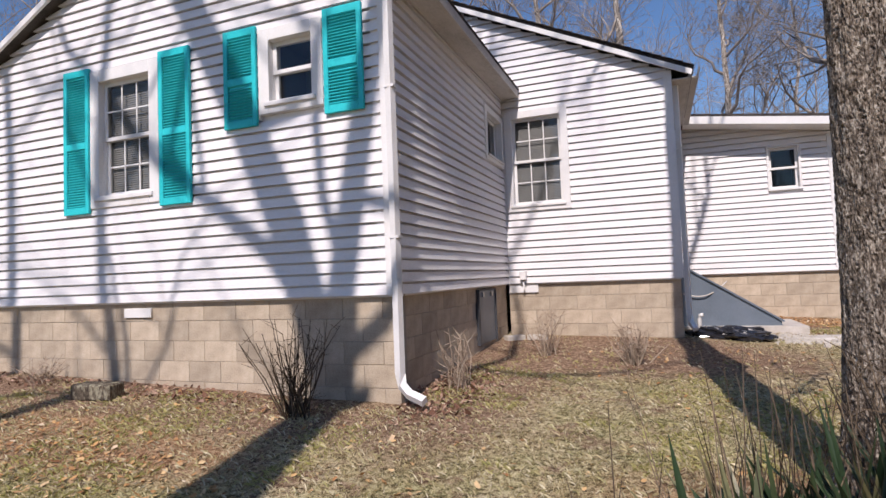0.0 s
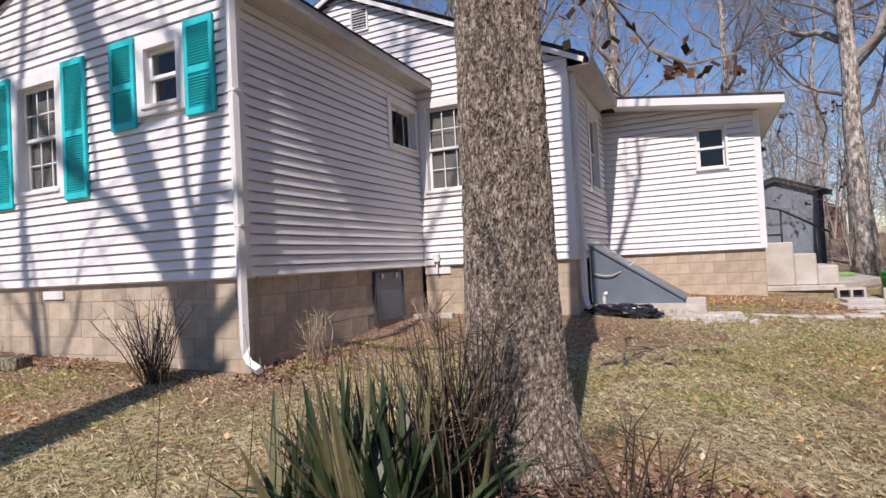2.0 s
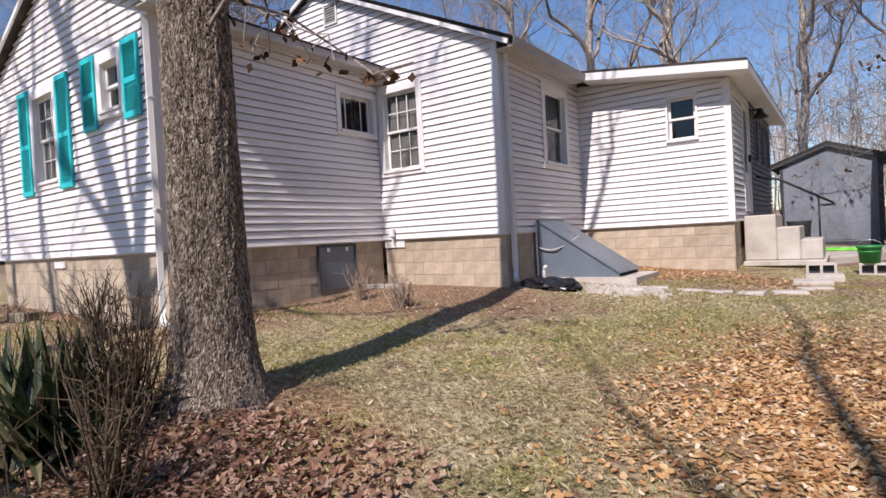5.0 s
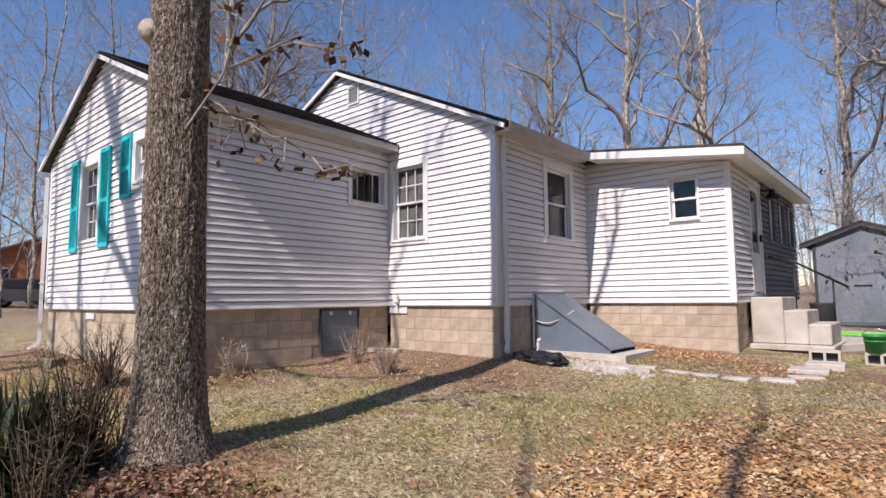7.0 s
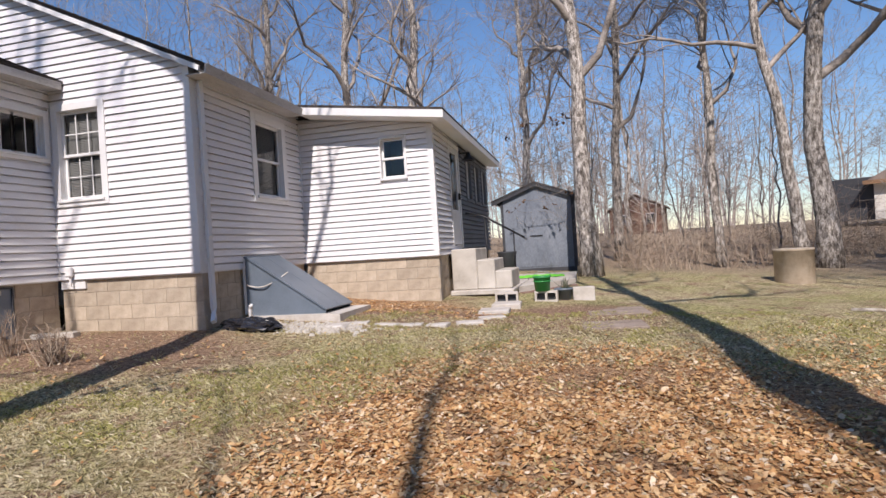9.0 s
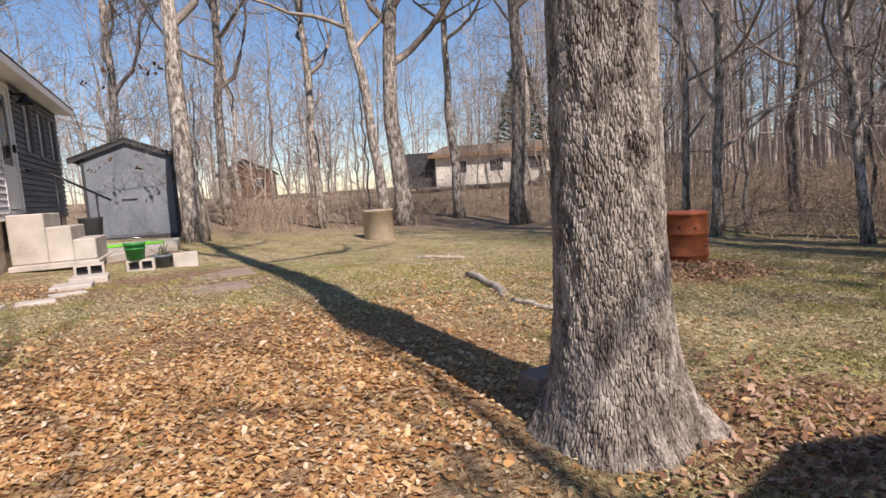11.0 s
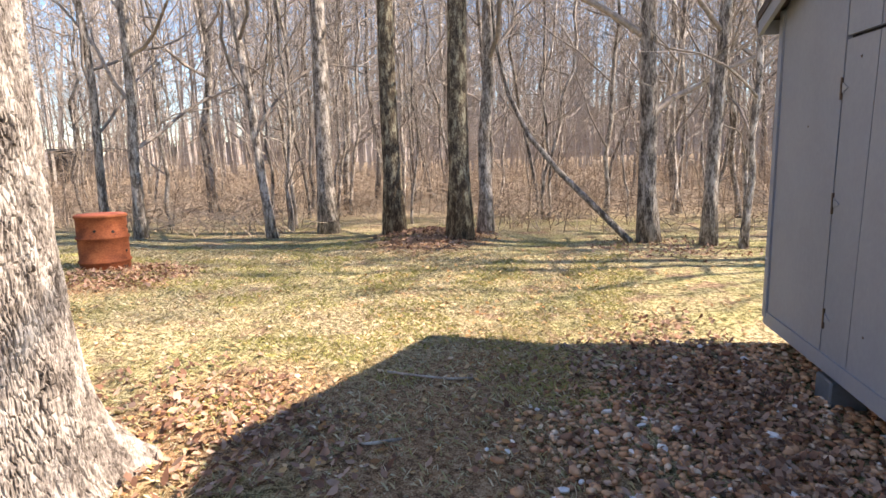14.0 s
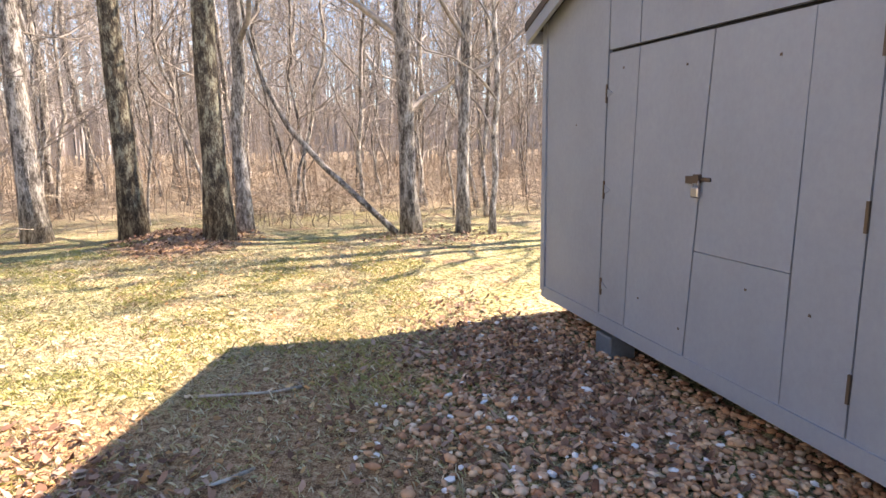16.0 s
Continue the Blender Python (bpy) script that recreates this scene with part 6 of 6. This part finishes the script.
# ---- ground cover ----
def leaf_field(name, mat, places, label, seed, size=(0.012, 0.025), rise=0.018, tip=0.3, gaps=-9.0):
    """Curled fallen leaves scattered over ellipses (x, y, rx, ry, how many)."""
    rng = np.random.default_rng(seed)
    v, f = [], []
    base = [(-1.0, 0.0), (-0.45, 0.42), (0.25, 0.5), (1.0, 0.0), (0.35, -0.44), (-0.4, -0.5)]
    outlines = [[(u * k, w * k) for (u, w), k in zip(base, rng.uniform(0.55, 1.3, 6))] for _ in range(40)]
    for cx, cy, rx, ry, n in places:
        a, d = rng.random(n) * 2 * np.pi, np.sqrt(rng.random(n)) * (0.7 + 0.45 * rng.random(n))
        for px, py in zip(cx + rx * d * np.cos(a), cy + ry * d * np.sin(a)):
            if noise.noise((px * 1.6, py * 1.6, 9.0)) < gaps and rng.random() < 0.75:
                continue
            s, turn = rng.uniform(*size), rng.random() * 6.283
            curl, tx, ty = rng.uniform(-0.3, 0.6), rng.normal(0, tip), rng.normal(0, tip)
            z0 = land_at(px, py) + 0.006 + rise * rng.random()
            c, sn = math.cos(turn), math.sin(turn)
            b = len(v)
            v.append((px, py, z0))
            for u, w in outlines[int(rng.integers(40))]:
                lx, ly = u * s, w * s * 1.15
                lz = curl * (u * u * 0.35 + w * w * 0.9) * s + tx * lx + ty * ly
                v.append((px + lx * c - ly * sn, py + lx * sn + ly * c, max(z0 + lz, z0 - 0.016)))
            for i in range(0, 6, 2):
                f.append((b, b + 1 + i, b + 1 + (i + 1) % 6, b + 1 + (i + 2) % 6))
    tagged(mesh_object(name, v, f, mat), label, "leaves", kind="stuff")


leaf_field("golden_leaves", LEAF, ((5.35, 4.45, 2.05, 1.6, 25000), (5.2, 6.2, 2.2, 1.6, 7600), (7.2, 6.0, 1.6, 1.8, 1800), (9.0, 6.3, 1.6, 1.6, 900), (1.7, 10.3, 1.6, 0.8, 1400), (3.6, 9.9, 0.9, 0.7, 600), (8.6, 7.6, 1.6, 1.6, 700), (4.3, 3.2, 1.3, 0.9, 900), (-4.6, 2.2, 2.4, 0.7, 900), (3.0, 6.0, 4.0, 3.0, 1300), (7.9, 3.0, 1.0, 0.9, 500), (10.5, 4.5, 5.0, 4.5, 2400), (-3.0, 2.6, 3.5, 1.4, 700), (11.5, 1.5, 4.0, 2.0, 700)), "golden-brown fallen leaves scattered over the lawn", 1, (0.012, 0.031), 0.016, 0.30, gaps=-0.24)
leaf_field("brown_leaves", LEAF_RED, ((1.5, 2.1, 1.3, 0.65, 3400), (2.2, 2.5, 0.9, 0.5, 800), (8.5, 3.05, 0.55, 0.5, 300), (8.8, 3.5, 0.6, 0.7, 260), (11.65, 6.45, 0.95, 0.65, 1200), (15.2, 3.4, 1.5, 1.0, 1800), (-1.7, 4.5, 0.4, 1.0, 500), (-5.0, 3.8, 2.4, 0.25, 500), (9.6, 0.4, 1.6, 0.6, 900), (14.6, -0.3, 1.2, 1.2, 700), (8.3, 1.3, 1.9, 0.9, 220), (8.9, 0.3, 1.2, 0.45, 1100), (8.0, 0.7, 1.6, 0.6, 420), (7.9, 2.6, 0.8, 0.6, 500), (9.9, 0.9, 0.7, 0.4, 260)), "red-brown oak leaves heaped round trunks", 2, (0.014, 0.032), 0.04, 0.5)


def grass_field(name, mat, n, seed, label, cut, height, box):
    rng = np.random.default_rng(seed)
    v, f = [], []
    made = 0
    x0, x1, y0, y1 = box
    while made < n:
        x, y = rng.uniform(x0, x1), rng.uniform(y0, y1)
        if (x < A_R + 0.1 and y > A_Y - 0.1) or (x < C_R and y > C_Y - 0.1) or (x < E_R + 0.3 and y > 10.3) or (6.5 < x < 10.6 and y < 0.6) or (3.0 < x < 5.9 and y > 10.9):
            continue
        g = 0.6 * noise.noise((x * 0.45, y * 0.45, 3.0)) + 0.8 * noise.noise((x * 1.7, y * 1.7, 7.0))
        if (g < cut if cut > -5 else False):
            continue
        if math.hypot((x + 0.3) / 2.6, (y - 7.0) / 1.5) < 1 and rng.random() < 0.85:
            continue
        if math.hypot((x - 5.7) / 2.2, (y - 4.8) / 2.0) < 1 and rng.random() < 0.8:
            continue
        z = land_at(x, y) - 0.004
        for _ in range(3):
            made += 1
            a, h, w = rng.random() * 6.283, rng.uniform(*height), rng.uniform(0.0018, 0.0042)
            px, py = x + rng.normal(0, 0.02), y + rng.normal(0, 0.02)
            lean_by = rng.uniform(0.4, 1.8) * h
            dx, dy = math.cos(a), math.sin(a)
            b = len(v)
            v += [(px - dy * w, py + dx * w, z), (px + dy * w, py - dx * w, z), (px + dx * lean_by * 0.5 + dy * w * 0.7, py + dy * lean_by * 0.5 - dx * w * 0.7, z + h * 0.75), (px + dx * lean_by, py + dy * lean_by, z + h * 0.85)]
            f.append((b, b + 1, b + 2, b + 3))
    tagged(mesh_object(name, v, f, mat), label, "grass", kind="stuff")


grass_field("dry_grass", STRAW, 150000, 3, "matted dry straw-coloured lawn grass", -9, (0.010, 0.042), (-6, 14, 0.4, 9.5))
grass_field("green_grass", LAWN, 60000, 4, "patches of short green lawn grass", 0.13, (0.014, 0.042), (-6, 15, 0.4, 10))


def gravel():
    """River stones by the shed, each a dented little solid."""
    rng = np.random.default_rng(8)
    bm = bmesh.new()
    bmesh.ops.create_icosphere(bm, subdivisions=1, radius=1)
    base = np.array([v.co[:] for v in bm.verts])
    bm.verts.index_update()
    tris = [[v.index for v in q.verts] for q in bm.faces]
    bm.free()
    v, f, wv, wf = [], [], [], []
    n = 0
    while n < 7000:
        x, y = rng.uniform(6.2, 10.4), rng.uniform(-0.45, 1.75)
        edge = 1.25 + 0.25 * noise.noise((x * 1.3, 0, 0)) - 0.42 * max(0.0, x - 8.6) + 0.25 * max(0.0, 7.6 - x)
        if y > edge + 0.25 * rng.normal():
            continue
        n += 1
        r = rng.uniform(0.009, 0.022) * (1.4 if rng.random() < 0.10 else 1.0)
        q = base * np.array([r * rng.uniform(0.9, 1.6), r * rng.uniform(0.8, 1.1), r * rng.uniform(0.5, 0.8)]) * (1 + rng.normal(0, 0.13, (len(base), 1)))
        a = rng.random() * 6.283
        c, s = math.cos(a), math.sin(a)
        q = np.stack([q[:, 0] * c - q[:, 1] * s + x, q[:, 0] * s + q[:, 1] * c + y, q[:, 2] + land_at(x, y) + r * 0.35 + 0.02 * rng.random()], 1)
        vv, ff = (wv, wf) if rng.random() < 0.03 else (v, f)
        b = len(vv)
        vv += q.tolist()
        ff += [[b + i for i in t] for t in tris]
    tagged(mesh_object("white_stones", wv, wf, WHITE_STONE, False), "scattered white quartz stones among the gravel", "stones", kind="stuff")
    tagged(mesh_object("gravel", v, f, STONES, True), "brown river gravel with a few white stones in the shed's shade", "gravel", kind="stuff")


gravel()


# ---- plants ----
def yucca(x, y, n, size, seed):
    t = empty("yucca", pose(x, y, land(x, y)), "dark green yucca clump with strap leaves and dry stalks", "plant")
    rng = random.Random(seed)
    v, f = [], []
    for _ in range(n):
        a, up = rng.uniform(0, 6.283), rng.uniform(0.45, 1.45)
        length, w = size * rng.uniform(0.6, 1.1), rng.uniform(0.016, 0.036)
        d = Vector((math.cos(a) * math.cos(up), math.sin(a) * math.cos(up), math.sin(up)))
        p = Vector((rng.gauss(0, 0.13), rng.gauss(0, 0.13), 0.0))
        s = Vector((-math.sin(a), math.cos(a), 0))
        b = len(v)
        for i in range(6):
            k = i / 5
            c = p + d * (length * k) + Vector((0, 0, -0.35 * length * k * k * math.cos(up)))
            ww = w * (1 - k ** 2.5) + 0.001
            v += [c - s * ww, c + Vector((0, 0, -ww * 0.5)), c + s * ww]
            if i:
                q = b + (i - 1) * 3
                f += [(q, q + 1, q + 4, q + 3), (q + 1, q + 2, q + 5, q + 4)]
    piece("foliage", v, f, YUCCA, t)
    v, f = [], []
    for _ in range(90):
        p = Vector((rng.gauss(0.08, 0.30), rng.gauss(0.12, 0.26), 0))
        q = p + Vector((rng.gauss(0, 0.1), rng.gauss(0, 0.1), rng.uniform(0.2, 0.9)))
        tube([p, p.lerp(q, 0.5) + Vector((rng.gauss(0, 0.02), 0, 0)), q], [0.004, 0.003, 0.0015], 3, v, f, False)
    piece("dry_growth", v, f, STALK, t)["kind"] = "stuff"


yucca(0.80, 1.84, 230, 0.80, 1)
yucca(0.45, 2.05, 100, 0.62, 2)


def shrub(x, y, h, n, spread, seed, label, mat=None):
    t = empty("shrub", pose(x, y, land(x, y)), label, "shrub")
    rng = random.Random(seed)
    v, f, tv, tf = [], [], [], []
    for _ in range(n):
        a = rng.uniform(0, 6.283)
        p = Vector((rng.gauss(0, 0.05), rng.gauss(0, 0.05), -0.02))
        q = p + Vector((math.cos(a) * spread * rng.random(), math.sin(a) * spread * rng.random(), h * rng.uniform(0.5, 1)))
        m = p.lerp(q, 0.5) + Vector((rng.gauss(0, 0.03), rng.gauss(0, 0.03), 0.02))
        tube([p, m, q], [0.006, 0.0045, 0.002], 4, v, f, False)
        for _ in range(6):
            k = rng.uniform(0.15, 1)
            s = p.lerp(q, k)
            tube([s, s + Vector((rng.gauss(0, 0.07), rng.gauss(0, 0.07), rng.uniform(0, 0.12)))], [0.003, 0.0012], 3, tv, tf, False)
    piece("bush", v, f, mat or BRUSH, t)["kind"] = "stuff"
    piece("dry_growth", tv, tf, mat or BRUSH, t)["kind"] = "stuff"


shrub(-2.75, 3.62, 0.85, 45, 0.5, 1, "bare twiggy shrub by the gable's foundation", STALK)
shrub(-1.72, 4.75, 0.6, 20, 0.25, 2, "dry stems beside the downspout")
shrub(-1.2, 6.5, 0.6, 26, 0.3, 3, "small bare shrub in the bare soil")
shrub(-0.2, 6.2, 0.45, 60, 0.25, 4, "low brown shrub in the lawn")
shrub(-6.1, 3.8, 0.3, 20, 0.3, 5, "dry weeds at the foundation")
shrub(1.75, 1.75, 0.7, 50, 0.35, 6, "dry weeds beside the large tree", STALK)
shrub(0.95, 2.2, 0.9, 85, 0.4, 7, "thin dry stalks in front of the large tree", STALK)


def hanging_branch():
    """A low branch of the near tree with a few dead leaves."""
    t = empty("low_branch", pose(1.1, 2.71, land(1.1, 2.71), 0, 0, 38), "thin low branch with withered brown leaves", "branch")
    rng = random.Random(3)
    v, f, lv, lf = [], [], [], []
    runs = [[(0.12, -0.15, 2.35), (0.35, -0.2, 2.75), (0.7, -0.1, 3.0), (1.05, 0.05, 3.05)], [(0.2, -0.15, 2.5), (0.45, 0.0, 2.45), (0.75, 0.15, 2.2), (0.95, 0.25, 2.15)], [(0.35, -0.2, 2.75), (0.55, 0.1, 3.1), (0.7, 0.3, 3.3)], [(0.75, 0.15, 2.2), (0.85, 0.0, 2.05), (1.05, -0.05, 2.1)], [(0.35, -0.2, 2.75), (0.45, -0.3, 3.05), (0.5, -0.35, 3.35)], [(0.7, -0.1, 3.0), (0.95, -0.25, 2.85), (1.15, -0.3, 2.9)]]
    for run in runs:
        run = [(p[0] * 1.35, p[1] * 1.2, p[2] * 1.02) for p in run]
        tube([Vector(p) for p in run], [0.012, 0.009, 0.006, 0.003][:len(run)], 5, v, f, False)
        for _ in range(15):
            i = rng.randrange(1, len(run))
            p = Vector(run[i]).lerp(Vector(run[i - 1]), rng.random() * 0.6) + Vector((rng.gauss(0, 0.05), rng.gauss(0, 0.05), rng.gauss(-0.03, 0.03)))
            d, s = Vector((rng.gauss(0, 1), rng.gauss(0, 1), -0.8)).normalized() * 0.085, Vector((rng.gauss(0, 1), rng.gauss(0, 1), rng.gauss(0, 1))).normalized() * 0.034
            b = len(lv)
            lv += [p, p + d * 0.5 + s, p + d, p + d * 0.5 - s]
            lf.append((b, b + 1, b + 2, b + 3))
    piece("bough", v, f, TWIG, t)
    piece("foliage", lv, lf, DEAD_LEAF, t)


hanging_branch()


def leafy_twig(start, end, droop, seed, label, leaf=0.09):
    """A thin twig from start to end with side shoots and withered leaves hanging from it."""
    a, b = Vector(start), Vector(end)
    t = empty("leafy_twig", Matrix.Translation(a), label, "branch", "twigs with withered leaves")
    rng = random.Random(seed)
    v, f, lv, lf = [], [], [], []
    pts = [(b - a) * (i / 6) + Vector((0, 0, -droop * math.sin(math.pi * i / 6) + rng.gauss(0, 0.02))) for i in range(7)]
    tube(pts, [0.012 - 0.0015 * i for i in range(7)], 5, v, f, False)
    for _ in range(12):
        i = rng.randrange(1, 7)
        p = pts[i - 1].lerp(pts[i], rng.random())
        q = p + Vector((rng.gauss(0, 0.12), rng.gauss(0, 0.12), rng.uniform(-0.28, 0.12)))
        tube([p, q], [0.005, 0.003], 3, v, f, False)
        for _ in range(3):
            o = q + Vector((rng.gauss(0, 0.05), rng.gauss(0, 0.05), rng.gauss(-0.03, 0.04)))
            d, w = Vector((rng.gauss(0, 1), rng.gauss(0, 1), -0.9)).normalized() * leaf, Vector((rng.gauss(0, 1), rng.gauss(0, 1), rng.gauss(0, 1))).normalized() * leaf * 0.4
            n = len(lv)
            lv += [o, o + d * 0.5 + w, o + d, o + d * 0.5 - w]
            lf.append((n, n + 1, n + 2, n + 3))
    piece("twig", v, f, TWIG, t)
    piece("foliage", lv, lf, DEAD_LEAF, t)


leafy_twig((5.55, 17.1, 2.75), (3.65, 17.4, 2.45), 0.1, 1, "thin twig with withered leaves before the tool shed", 0.11)
leafy_twig((5.55, 17.1, 4.75), (3.55, 17.2, 4.55), 0.08, 2, "thin twig with clustered withered leaves", 0.13)
leafy_twig((1.24, 2.88, 2.80), (1.85, 3.2, 2.42), 0.02, 3, "thin twig with withered leaves beside the trunk", 0.07)
log("thin pale stick lying in the shed's shade", [(9.33, 2.42, 0.02), (9.29, 2.2, 0.03), (9.30, 2.0, 0.025), (9.36, 1.85, 0.02)], 0.010)
log("short pale stick lying in the grass", [(8.30, 2.28, 0.02), (8.34, 2.16, 0.025), (8.42, 2.06, 0.02)], 0.009)
